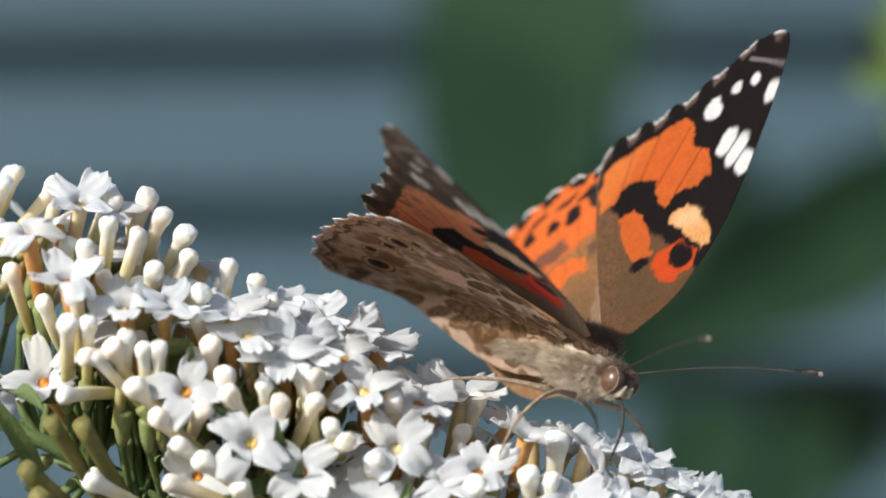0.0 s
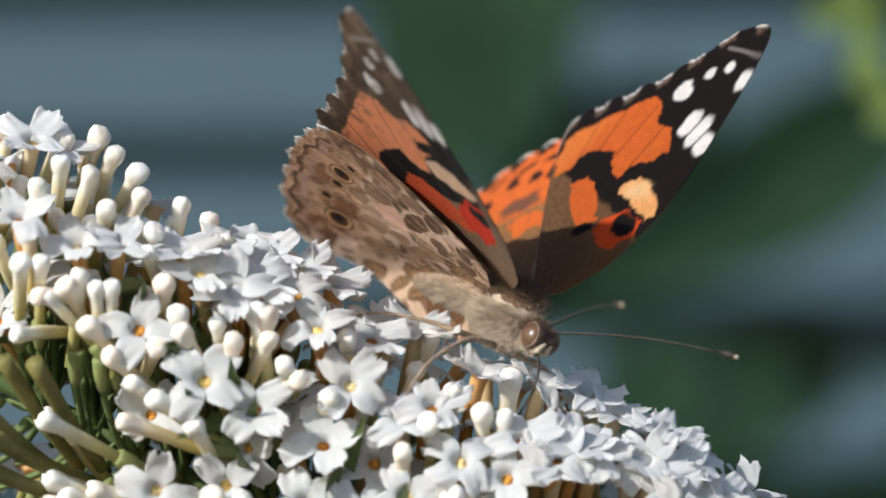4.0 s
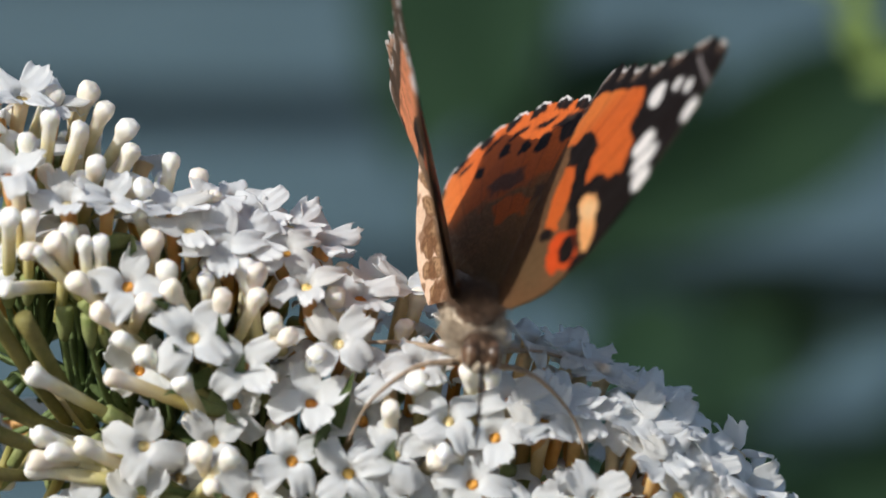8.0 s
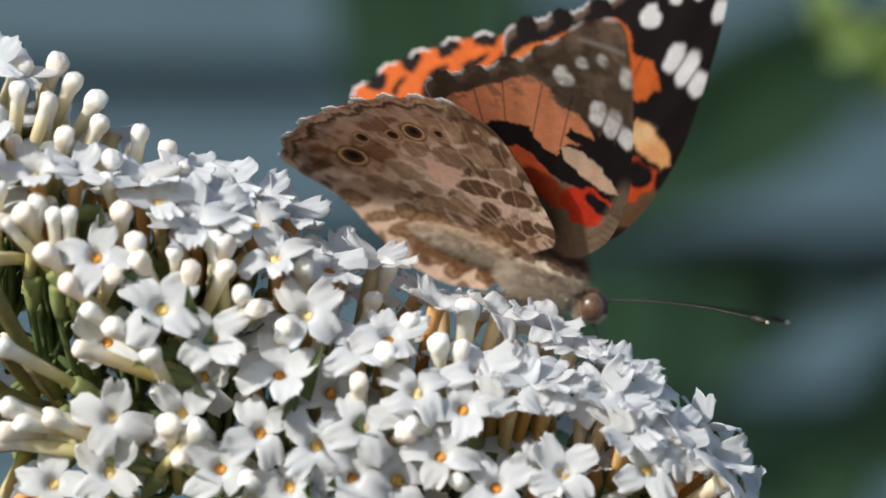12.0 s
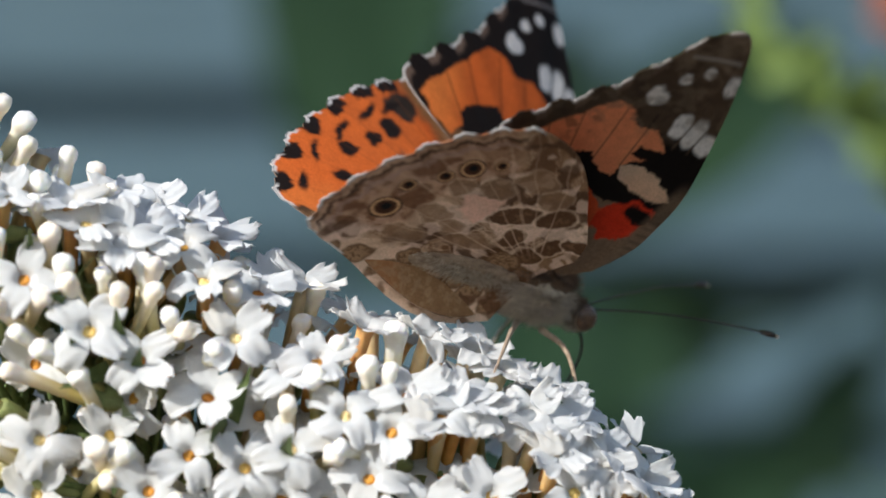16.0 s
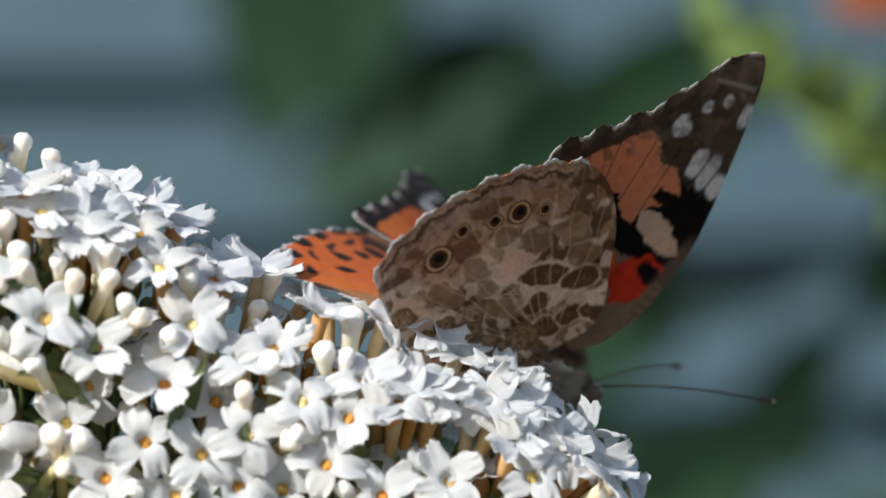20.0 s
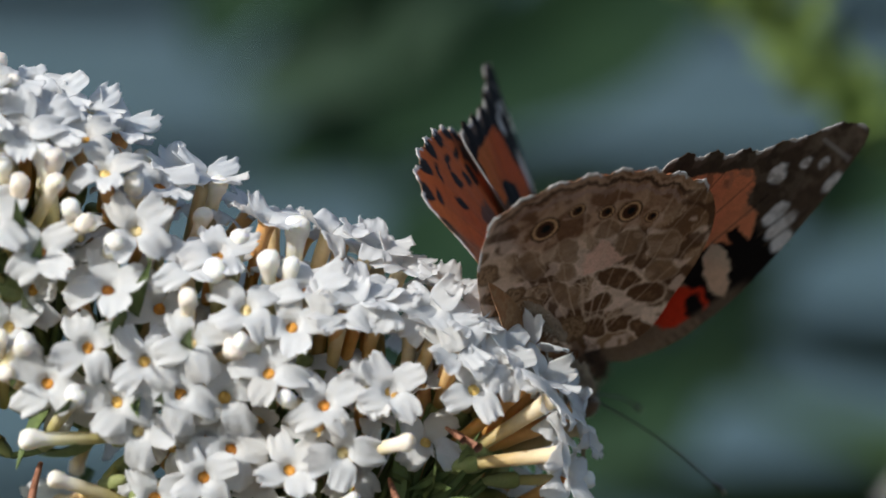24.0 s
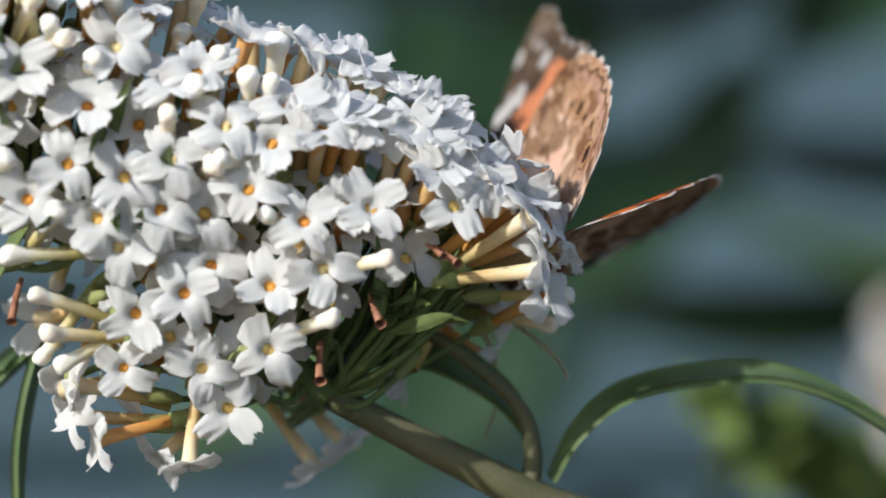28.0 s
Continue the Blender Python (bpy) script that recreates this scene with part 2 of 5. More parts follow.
fence = thing("garden_fence", "weathered blue-grey painted fence of horizontal boards", "fence", m=pose(0, FENCE_Y, 0))
slat_me = bm_mesh("slat", box_bm(5.0, 0.022, 0.084, 0.005), BOARD, False)
post_me = bm_mesh("post", box_bm(0.09, 0.09, 1.96, 0.006), BOARD, False)
SLAT_STEP = 0.1185
for k in range(17):
    part("slat", slat_me, fence, m=pose(random.uniform(-0.01, 0.01), random.uniform(-0.002, 0.002), 0.0517 + k * SLAT_STEP))
backing_me = bm_mesh("backing_board", box_bm(5.0, 0.016, 2.0, 0.002), BOARD, False)
part("backing_board", backing_me, fence, "shaded board behind the slats", pose(0, 0.035, 1.0))
for x in (-2.2, -0.75, 0.95, 2.3):
    part("post", post_me, fence, m=pose(x, 0.09, 0.98))
# ---- the butterfly ----
def smooth(e0, e1, x):
    t = np.clip((x - e0) / (e1 - e0), 0, 1)
    return t * t * (3 - 2 * t)


LATTICE = np.random.RandomState(5).rand(64, 64)


def wob(X, Y, f, seed):
    """Smooth lattice noise between -1 and 1, with two octaves; f sets its fineness."""
    out, amp = 0.0, 0.68
    for k in (1.0, 2.13):
        c, d = math.cos(0.7 + seed + k), math.sin(0.7 + seed + k)
        p, q = (X * c - Y * d) * f * k * 0.42 + seed * 7.31, (X * d + Y * c) * f * k * 0.42 + seed * 3.77
        i, j = np.floor(p).astype(int), np.floor(q).astype(int)
        u, v = p - i, q - j
        u, v = u * u * (3 - 2 * u), v * v * (3 - 2 * v)
        g = LATTICE[i % 64, j % 64] * (1 - u) * (1 - v) + LATTICE[(i + 1) % 64, j % 64] * u * (1 - v) + LATTICE[i % 64, (j + 1) % 64] * (1 - u) * v + LATTICE[(i + 1) % 64, (j + 1) % 64] * u * v
        out = out + amp * (g * 2 - 1)
        amp *= 0.5
    return out * 1.25


def blob(X, Y, cx, cy, rx, ry, deg=0.0, soft=0.18):
    a = radians(deg)
    dx, dy = X - cx, Y - cy
    p, q = dx * math.cos(a) + dy * math.sin(a), -dx * math.sin(a) + dy * math.cos(a)
    d = np.sqrt((p / rx) ** 2 + (q / ry) ** 2)
    return 1 - smooth(1 - soft / min(rx, ry), 1 + soft / min(rx, ry), d)


def inside(X, Y, poly, soft=0.2):
    """Soft mask of a polygon: signed distance to its edges."""
    d = np.full(X.shape, 1e9)
    odd = np.zeros(X.shape, bool)
    n = len(poly)
    for i in range(n):
        (x0, y0), (x1, y1) = poly[i], poly[(i + 1) % n]
        ex, ey = x1 - x0, y1 - y0
        t = np.clip(((X - x0) * ex + (Y - y0) * ey) / (ex * ex + ey * ey), 0, 1)
        d = np.minimum(d, np.hypot(X - x0 - t * ex, Y - y0 - t * ey))
        cross = ((y0 > Y) != (y1 > Y)) & (X < (x1 - x0) * (Y - y0) / (y1 - y0 + 1e-12) + x0)
        odd ^= cross
    return smooth(-soft, soft, np.where(odd, d, -d))


def line(X, Y, x0, y0, x1, y1, w, soft=0.08):
    ex, ey = x1 - x0, y1 - y0
    t = np.clip(((X - x0) * ex + (Y - y0) * ey) / (ex * ex + ey * ey), 0, 1)
    return 1 - smooth(w - soft, w + soft, np.hypot(X - x0 - t * ex, Y - y0 - t * ey))


def paint(C, mask, colour):
    C += mask[..., None] * (np.array(colour) - C)


ORANGE, DEEP, PALE_ORANGE, RED = (0.64, 0.135, 0.026), (0.66, 0.085, 0.016), (0.87, 0.34, 0.165), (0.80, 0.055, 0.018)
BLACK, BROWN, WHITE = (0.012, 0.008, 0.007), (0.15, 0.078, 0.036), (0.85, 0.84, 0.83)
FIELD = ((11.9, 12.3), (14.4, 13.6), (17.4, 11.2), (19.4, 9.0), (21.6, 6.9), (21.2, 5.0), (19.6, 4.2), (19.6, 1.6), (17.6, 0.2), (16.2, 0.6), (15.6, 2.0), (13.0, 2.7), (13.2, 4.0), (14.9, 5.4), (15.1, 6.6), (13.9, 8.0), (13.6, 9.3), (11.6, 9.4), (10.6, 10.6))
STROKE = ((10.6, 7.6), (11.8, 6.4), (11.7, 4.6), (10.2, 2.4), (8.8, 1.0), (7.4, 2.7))
STROKE_BELOW = ((10.4, 8.2), (12.2, 6.4), (12.0, 4.6), (10.0, 2.2), (9.0, 0.8), (6.6, 0.8), (7.4, 4.0))
EMBER = ((6.7, -1.5), (7.6, 0.0), (9.2, 0.5), (10.6, -0.6), (11.2, -1.6), (10.9, -3.4), (9.6, -3.8), (7.7, -3.2))
EMBER_BELOW = ((5.6, -0.4), (7.2, 1.0), (9.2, 1.4), (10.4, 0.6), (11.6, -1.4), (11.0, -3.2), (8.2, -3.0), (6.4, -2.2))
PATCH = ((12.2, 1.4), (13.2, 1.5), (14.5, 0.4), (14.3, -1.6), (13.4, -3.2), (12.0, -4.4), (11.2, -3.6), (11.8, -2.0), (11.6, -0.6))
PATCH_BELOW = ((13.2, 1.9), (14.6, 2.3), (15.5, 1.4), (15.2, -0.7), (14.0, -2.6), (12.6, -3.6), (11.9, -2.6), (12.2, -0.6))
FORE_VEINS = ((13.2, 5.2, 21.0, 5.6), (13.6, 7.6, 19.4, 9.0), (12.6, 9.4, 17.6, 11.4), (14.6, 2.6, 21.4, 2.8))


def fore_pattern(X, Y, edge, under):
    """Colours of the forewing at X towards the tip, Y towards the trailing edge (mm); edge: mm in from the outer margin."""
    C = np.zeros(X.shape + (3,))
    wx, wy = X + 0.30 * wob(X, Y, 2.2, 1) + 0.12 * wob(X, Y, 8, 6), Y + 0.30 * wob(X, Y, 2.3, 2) + 0.12 * wob(X, Y, 8.4, 7)
    fine = wob(X, Y, 11, 14)
    C[:] = (0.30, 0.19, 0.12) if under else BROWN
    paint(C, 0.4 * smooth(-0.6, 0.8, fine + 0.4 * wob(X, Y, 1.2, 3)), (0.42, 0.28, 0.18) if under else (0.21, 0.105, 0.045))
    if not under:
        # dusty ochre along the inner margin, darker towards the hinge
        paint(C, 0.7 * smooth(0.1, 0.6, wob(X, Y, 9, 17) + 0.3) * smooth(6.0, 2.0, 0.9 * X - Y + 1.0), (0.22, 0.115, 0.058))
        paint(C, 0.55 * blob(wx, wy, 5.6, 0.2, 2.2, 2.6, 20, 1.2), (0.13, 0.085, 0.04))
    outer = (0.105, 0.068, 0.044) if under else BLACK
    paint(C, smooth(10.1, 10.8, wx - 0.16 * wy + 0.10 * np.abs(wy)), BLACK)
    paint(C, smooth(19.0, 20.4, wx + 0.45 * wy), outer)
    paint(C, inside(wx, wy, FIELD, 0.12), PALE_ORANGE if under else ORANGE)
    if not under:
        paint(C, 0.45 * inside(wx, wy, FIELD, 0.3) * smooth(8, 12, Y), (0.84, 0.30, 0.07))
    paint(C, inside(wx, wy, PATCH_BELOW if under else PATCH, 0.12), (0.84, 0.60, 0.42) if under else (0.86, 0.42, 0.16))
    if not under:
        paint(C, 0.8 * blob(wx, wy, 13.2, -0.6, 1.0, 1.4, 20, 0.6), (0.86, 0.60, 0.32))
    paint(C, inside(wx, wy, STROKE_BELOW if under else STROKE, 0.12), (0.80, 0.13, 0.04) if under else ORANGE)
    paint(C, inside(wx, wy, EMBER_BELOW if under else EMBER, 0.15), RED if under else DEEP)
    paint(C, blob(wx, wy, 9.9, -2.1, 1.25, 1.0 if under else 1.2, 60 if under else 10), BLACK)
    if under:
        paint(C, inside(wx, wy, [(10.2, 1.2), (11.0, 0.4), (12.0, 0.2), (12.4, 2.6), (13.4, 4.4), (12.0, 4.6), (10.8, 3.2)], 0.12), BLACK)
        paint(C, inside(wx, wy, [(16.2, 2.6), (17.6, 2.2), (17.2, -0.6), (15.8, -3.4), (14.6, -3.2), (15.9, -0.6)], 0.12), BLACK)
    else:
        paint(C, blob(wx, wy, 7.7, 1.5, 1.0, 0.65, -50), BLACK)
        paint(C, inside(wx, wy, [(11.2, 1.6), (12.3, 0.9), (12.0, -0.8), (11.2, -1.4), (10.3, 0.4)], 0.12), BLACK)
    paint(C, inside(wx, wy, [(11.4, 8.9), (12.6, 9.7), (14.0, 9.2), (14.5, 7.9), (15.2, 6.0), (14.2, 4.9), (12.9, 4.2), (12.3, 5.0), (12.2, 6.4), (11.4, 7.4)], 0.12), BLACK)
    # veins over the orange field
    for x0, y0, x1, y1 in FORE_VEINS:
        paint(C, 0.75 * line(X, Y, x0, y0, x1, y1, 0.06), BLACK)
    # white marks towards the tip
    for cx, cy, rx, ry, a in ((19.9, -2.8, 1.30, 0.85, 0), (20.7, -1.3, 1.75, 0.86, 0), (20.9, 0.2, 1.45, 0.84, 0), (23.1, 4.0, 1.2, 1.0, 20), (25.8, 2.9, 0.62, 0.55, 0), (27.2, 1.2, 0.66, 0.58, 0), (26.8, -1.4, 1.15, 0.85, 0)):
        paint(C, blob(X + 0.28 * wob(X, Y, 2.6, 5), Y + 0.16 * wob(X, Y, 3.1, 8), cx, cy, rx, ry, a, 0.15), WHITE)
    for y in (-2.05, -0.55):
        paint(C, 0.8 * line(X, Y, 18.4, y + 0.12, 22.6, y - 0.06, 0.10), outer)
    if under:
        paint(C, 0.6 * smooth(22.0, 28.5, X) * smooth(-0.3, 0.5, wob(X, Y, 1.6, 9)), (0.36, 0.26, 0.18))
        paint(C, 0.5 * smooth(19.0, 22.0, X + 0.5 * Y) * smooth(0.1, 0.5, wob(X, Y, 2.2, 43)), (0.08, 0.05, 0.035))
        paint(C, 0.5 * smooth(18, 20, X) * smooth(0.1, 0.5, wob(X, Y, 2.4, 19)), (0.22, 0.16, 0.11))
        paint(C, 0.8 * line(X, Y, 29.2, -0.4, 28.4, 3.6, 0.22), (0.45, 0.40, 0.36))
        paint(C, smooth(-2.4, -3.4, Y + 0.10 * (X - 8)) * (1 - smooth(13, 16, X)) * 0.6, (0.30, 0.21, 0.14))
        paint(C, 0.35 * smooth(0.2, 0.5, np.sin(X * 6.5 + 0.8 * wob(X, Y, 2, 22))) * smooth(-2.9, -3.5, Y) * (1 - smooth(9, 12, X)), (0.08, 0.055, 0.04))
    else:
        paint(C, 0.45 * line(X, Y, 29.4, -0.8, 28.8, 3.2, 0.22), (0.42, 0.38, 0.38))
    scal = np.sin((X - Y) * 1.25 + 1.0 + 0.5 * wob(X, Y, 1.1, 23))
    paint(C, 0.5 * smooth(0.6, 1.6, Y) * (1 - smooth(0.8, 1.5, edge)) * smooth(0.0, 0.5, scal), (0.30, 0.20, 0.15))
    paint(C, smooth(0.6, 1.6, Y) * (1 - smooth(0.22, 0.42, edge)) * smooth(-0.2, 0.2, scal), (0.72, 0.70, 0.68))
    return C


# the hindwing's ringed spots: angle, distance from the root, size
RINGED = ((33.4, 17.0, 1.25), (41.3, 17.4, 0.85), (50.5, 18.8, 0.85), (60.3, 18.2, 1.50), (25, 16.3, 0.70))
# dark cells of the hindwing's lower side, each with a pale rim
CELLS = (((7.1, 6.4), (8.7, 4.7), (9.3, 2.9), (8.5, 1.8), (7.3, 2.4), (6.9, 4.4)),
         ((3.7, 4.0), (4.6, 4.3), (5.8, 3.4), (6.2, 2.4), (5.2, 2.3), (4.0, 3.0)),
         ((1.7, 1.8), (2.7, 2.4), (3.8, 1.4), (3.2, 0.5), (2.0, 0.6)),
         ((3.6, 0.2), (4.7, 0.2), (5.2, -1.0), (4.0, -1.4)),
         ((7.0, 1.0), (8.6, 1.0), (9.4, -0.6), (7.6, -1.0)),
         ((4.4, -2.0), (5.6, -1.8), (5.8, -3.0), (4.6, -3.2)),
         ((9.6, 1.4), (11.0, 2.0), (12.0, 0.4), (10.4, -0.2)),
         ((11.6, 3.0), (13.2, 4.6), (14.2, 2.8), (12.6, 1.8)),
         ((10.4, 6.4), (12.0, 7.8), (12.6, 6.0), (11.2, 5.2)),
         ((6.6, 10.4), (8.0, 12.6), (9.0, 11.2), (7.6, 9.8)),
         ((5.4, 8.8), (6.2, 10.4), (7.0, 9.2), (6.0, 8.2)),
         ((4.2, 12.2), (5.4, 15.0), (6.4, 14.4), (5.2, 11.6)),
         ((3.2, 5.6), (3.8, 8.6), (4.8, 8.2), (4.6, 5.6)),
         ((10.6, 9.8), (12.0, 10.6), (12.6, 9.2), (11.4, 8.6)))


def hind_pattern(X, Y, edge, under):
    C = np.zeros(X.shape + (3,))
    wx, wy = X + 0.36 * wob(X, Y, 2.0, 1) + 0.08 * wob(X, Y, 7, 4), Y + 0.36 * wob(X, Y, 2.1, 2) + 0.08 * wob(X, Y, 7.4, 5)
    r, th = np.hypot(wx, wy), np.degrees(np.arctan2(wy, wx))
    fine = wob(X, Y, 11, 24)
    if not under:
        C[:] = (0.24, 0.115, 0.045)
        paint(C, 0.5 * smooth(-0.2, 0.6, fine), (0.36, 0.17, 0.07))
        paint(C, 0.6 * blob(wx, wy, 2.5, 2.0, 4.0, 3.0, 30, 1.6), (0.14, 0.085, 0.04))
        paint(C, smooth(12.0, 13.6, r + 0.9 * wob(X, Y, 1.3, 4)) * smooth(16, 21, th), ORANGE)
        paint(C, 0.55 * smooth(10.5, 14.5, r) * smooth(62, 72, th), (0.70, 0.20, 0.045))
        paint(C, inside(wx, wy, [(5.8, 6.6), (7.0, 9.2), (8.6, 8.2), (9.2, 6.2), (9.6, 4.6), (8.2, 4.2), (7.2, 5.4)], 0.25), ORANGE)
        paint(C, 0.85 * inside(wx, wy, [(10.4, 7.6), (11.4, 9.0), (9.8, 11.6), (8.2, 12.4), (7.8, 10.6), (9.4, 8.6)], 0.35), (0.10, 0.065, 0.045))
        paint(C, 0.8 * inside(wx, wy, [(9.2, 4.4), (10.6, 5.2), (12.0, 4.0), (10.6, 2.6)], 0.3), (0.10, 0.06, 0.04))
        paint(C, (1 - smooth(13, 17, th)) * 0.8, (0.28, 0.18, 0.11))
        paint(C, blob(wx, wy, 17.0, 7.2, 1.8, 1.5, 20, 0.3), (0.03, 0.022, 0.018))
        for a, rr, s in RINGED[:4]:
            paint(C, blob(wx, wy, (rr + 0.1) * math.cos(radians(a)), (rr + 0.1) * math.sin(radians(a)), 1.15 if a < 40 else 0.95, 0.85 if a < 40 else 0.8, a), BLACK)
        for a, rr in ((27, 18.6), (35, 19.5), (46, 20.2), (56, 21.3), (66, 21.6)):
            paint(C, blob(wx, wy, rr * math.cos(radians(a)), rr * math.sin(radians(a)), 0.42, 1.25, a + 8), BLACK)
        for a in (23, 31, 40, 50, 59, 68, 76):
            da = np.abs(th - a) * radians(1) * r
            paint(C, (1 - smooth(0.85, 1.15, da)) * (1 - smooth(1.5, 1.9, edge + 0.5 * da)), BLACK)
            paint(C, 0.55 * line(X, Y, 10 * math.cos(radians(a)), 10 * math.sin(radians(a)), 22 * math.cos(radians(a)), 22 * math.sin(radians(a)), 0.05), (0.16, 0.05, 0.02))
        paint(C, 0.8 * smooth(72, 79, th), (0.34, 0.19, 0.09))
        paint(C, 0.5 * smooth(72, 79, th) * smooth(0.0, 0.5, wob(X, Y, 5, 27)), (0.48, 0.30, 0.16))
    else:
        C[:] = (0.36, 0.24, 0.14)
        # a soft mosaic of brown and beige cells
        cells = random.Random(11)
        sites = []
        for ring, (rad0, count) in enumerate(((3.0, 4), (5.4, 6), (7.8, 8), (10.0, 9), (12.2, 10), (14.4, 10))):
            for k in range(count):
                a = radians(-14 + (k + 0.5 + 0.3 * (ring % 2) + cells.uniform(-0.32, 0.32)) * 104 / count)
                q = rad0 + cells.uniform(-0.9, 0.9)
                sites.append((q * math.cos(a), q * math.sin(a), cells.random(), q))
        mx, my = wx + 0.75 * wob(X, Y, 1.7, 51), wy + 0.75 * wob(X, Y, 1.8, 52)
        near1, near2 = np.full(X.shape, 1e9), np.full(X.shape, 1e9)
        owner = np.zeros(X.shape)
        for sx, sy, tone, q in sites:
            ux, uy = sx / q, sy / q
            dr, ds = (mx - sx) * ux + (my - sy) * uy, -(mx - sx) * uy + (my - sy) * ux
            d = np.hypot(dr * 0.72, ds)
            closer = d < near1
            near2 = np.where(closer, near1, np.minimum(near2, d))
            owner = np.where(closer, tone, owner)
            near1 = np.where(closer, d, near1)
        shades = np.array([(0.17, 0.10, 0.05), (0.54, 0.44, 0.32), (0.32, 0.22, 0.13), (0.66, 0.57, 0.44), (0.24, 0.155, 0.085), (0.48, 0.38, 0.27), (0.36, 0.26, 0.16)])
        C[:] = shades[np.clip((owner * len(shades)).astype(int), 0, len(shades) - 1)]
        gap = near2 - near1
        paint(C, 0.45 * smooth(0.0, 0.7, wob(X, Y, 2.6, 15)), (0.34, 0.24, 0.15))
        paint(C, 0.45 * smooth(0.12, 0.26, gap) * (1 - smooth(0.42, 0.62, gap)), (0.20, 0.13, 0.075))
        paint(C, 0.35 * (1 - smooth(0.05, 0.22, gap)), (0.70, 0.59, 0.46))
        paint(C, 0.35 * smooth(0.0, 0.6, fine), (0.20, 0.13, 0.07))
        paint(C, 0.35 * smooth(9.5, 12.5, r), (0.38, 0.27, 0.17))
        # coarse pale and dark blotches over the mosaic
        paint(C, 0.80 * smooth(0.08, 0.30, wob(wx, wy, 0.85, 71)) * smooth(4, 7, r), (0.66, 0.56, 0.45))
        paint(C, 0.80 * smooth(0.12, 0.32, wob(wx, wy, 0.95, 72)) * smooth(3, 5, r), (0.15, 0.09, 0.048))
        paint(C, 0.65 * smooth(0.15, 0.35, wob(wx, wy, 1.5, 73)), (0.72, 0.61, 0.50))
        # the rusty outer band
        zone = smooth(14.0, 15.6, r + 0.7 * wob(X, Y, 1.4, 33)) * smooth(16, 24, th) * (1 - smooth(66, 71, th))
        paint(C, 0.48 * zone, (0.37, 0.225, 0.130))
        paint(C, 0.7 * zone * smooth(0.1, 0.6, wob(X, Y, 2.2, 41)), (0.54, 0.41, 0.29))
        paint(C, 0.6 * zone * smooth(0.2, 0.6, wob(X, Y, 3.1, 47)), (0.22, 0.13, 0.07))
        paint(C, 0.65 * smooth(12.6, 13.8, r + 0.5 * wob(X, Y, 2, 61)) * (1 - smooth(14.6, 15.6, r)) * smooth(40, 50, th) * (1 - smooth(68, 71, th)), (0.68, 0.56, 0.42))
        for poly in CELLS:
            pts = np.array(poly)
            c = pts.mean(axis=0)
            val, vec = np.linalg.eigh(np.cov((pts - c).T))
            rx, ry, turn = 1.40 * math.sqrt(val[1]), 1.40 * math.sqrt(val[0]), math.degrees(math.atan2(vec[1, 1], vec[0, 1]))
            inner = c[0] < 10 and c[1] < 7
            paint(C, (0.55 if inner else 0.3) * blob(wx, wy, c[0], c[1], rx + 0.26, ry + 0.26, turn, 0.12), (0.74, 0.64, 0.50))
            body = blob(wx, wy, c[0], c[1], rx, ry, turn, 0.16)
            paint(C, (0.95 if inner else 0.6) * body, (0.17, 0.10, 0.05) if inner else (0.27, 0.18, 0.10))
            paint(C, 0.6 * blob(wx, wy, c[0], c[1], rx * 0.6, ry * 0.6, turn, 0.3) * smooth(-0.2, 0.5, wob(X, Y, 4, 29)), (0.36, 0.26, 0.16))
        paint(C, 0.9 * inside(wx, wy, [(10.6, 8.9), (10.2, 5.2), (8.6, 5.6), (7.4, 6.7), (6.6, 7.5), (8.4, 9.2)], 0.2), (0.70, 0.53, 0.42))
        paint(C, 0.7 * inside(wx, wy, [(5.2, 0.6), (6.8, 0.4), (7.4, -2.6), (6.0, -2.8)], 0.2), (0.72, 0.62, 0.50))
        for a in (3, 14, 22, 31, 39, 48, 57, 66, 74):
            wide = 0.07 + 0.05 * (a in (22, 48))
            bend = a + 1.2 * wob(X, Y, 0.8, 12)
            dv = np.abs(np.degrees(np.arctan2(Y, X)) - bend) * radians(1) * np.hypot(X, Y)
            paint(C, (0.30 + 0.25 * smooth(9, 5, r)) * (1 - smooth(wide - 0.03, wide + 0.07, dv)) * smooth(2.5, 5.0, r), (0.66, 0.55, 0.42))
        # pale inner fold with dark speckled blotches
        fold = smooth(73, 78, th + 3 * wob(X, Y, 0.9, 36))
        paint(C, 0.85 * fold, (0.66, 0.55, 0.42))
        for cx, cy, rx, ry, a in ((1.2, 9.6, 1.2, 2.0, 10), (-0.2, 6.8, 1.1, 1.6, 20), (1.9, 11.9, 0.9, 0.9, 0), (0.9, 14.2, 0.5, 1.2, 20), (-1.4, 9.4, 0.8, 1.3, 15), (1.4, 3.4, 1.3, 1.5, 0), (2.6, 17.0, 0.9, 1.5, 15), (0.2, 17.4, 0.5, 1.1, 0), (-2.4, 6.0, 0.9, 1.2, 30), (3.6, 20.2, 0.8, 1.3, 20), (-3.2, 3.4, 0.9, 1.1, 30), (-1.3, 3.6, 0.8, 1.0, 10), (-3.6, 6.6, 0.7, 1.1, 30), (-1.2, 1.2, 0.8, 0.7, 0), (-2.6, 8.8, 0.7, 1.2, 20), (-0.4, 11.8, 0.7, 1.3, 10)):
            spot = blob(wx, wy, cx, cy, rx, ry, a, 0.3)
            paint(C, 0.85 * blob(wx, wy, cx, cy, rx + 0.20, ry + 0.20, a, 0.12), (0.15, 0.09, 0.045))
            paint(C, spot * 0.85, (0.44, 0.33, 0.21))
            paint(C, 0.55 * spot * smooth(0.0, 0.4, wob(X, Y, 9, 31)), (0.13, 0.078, 0.036))
        paint(C, 0.7 * fold * smooth(0.15, 0.4, wob(X, Y, 1.3, 37)), (0.20, 0.12, 0.065))
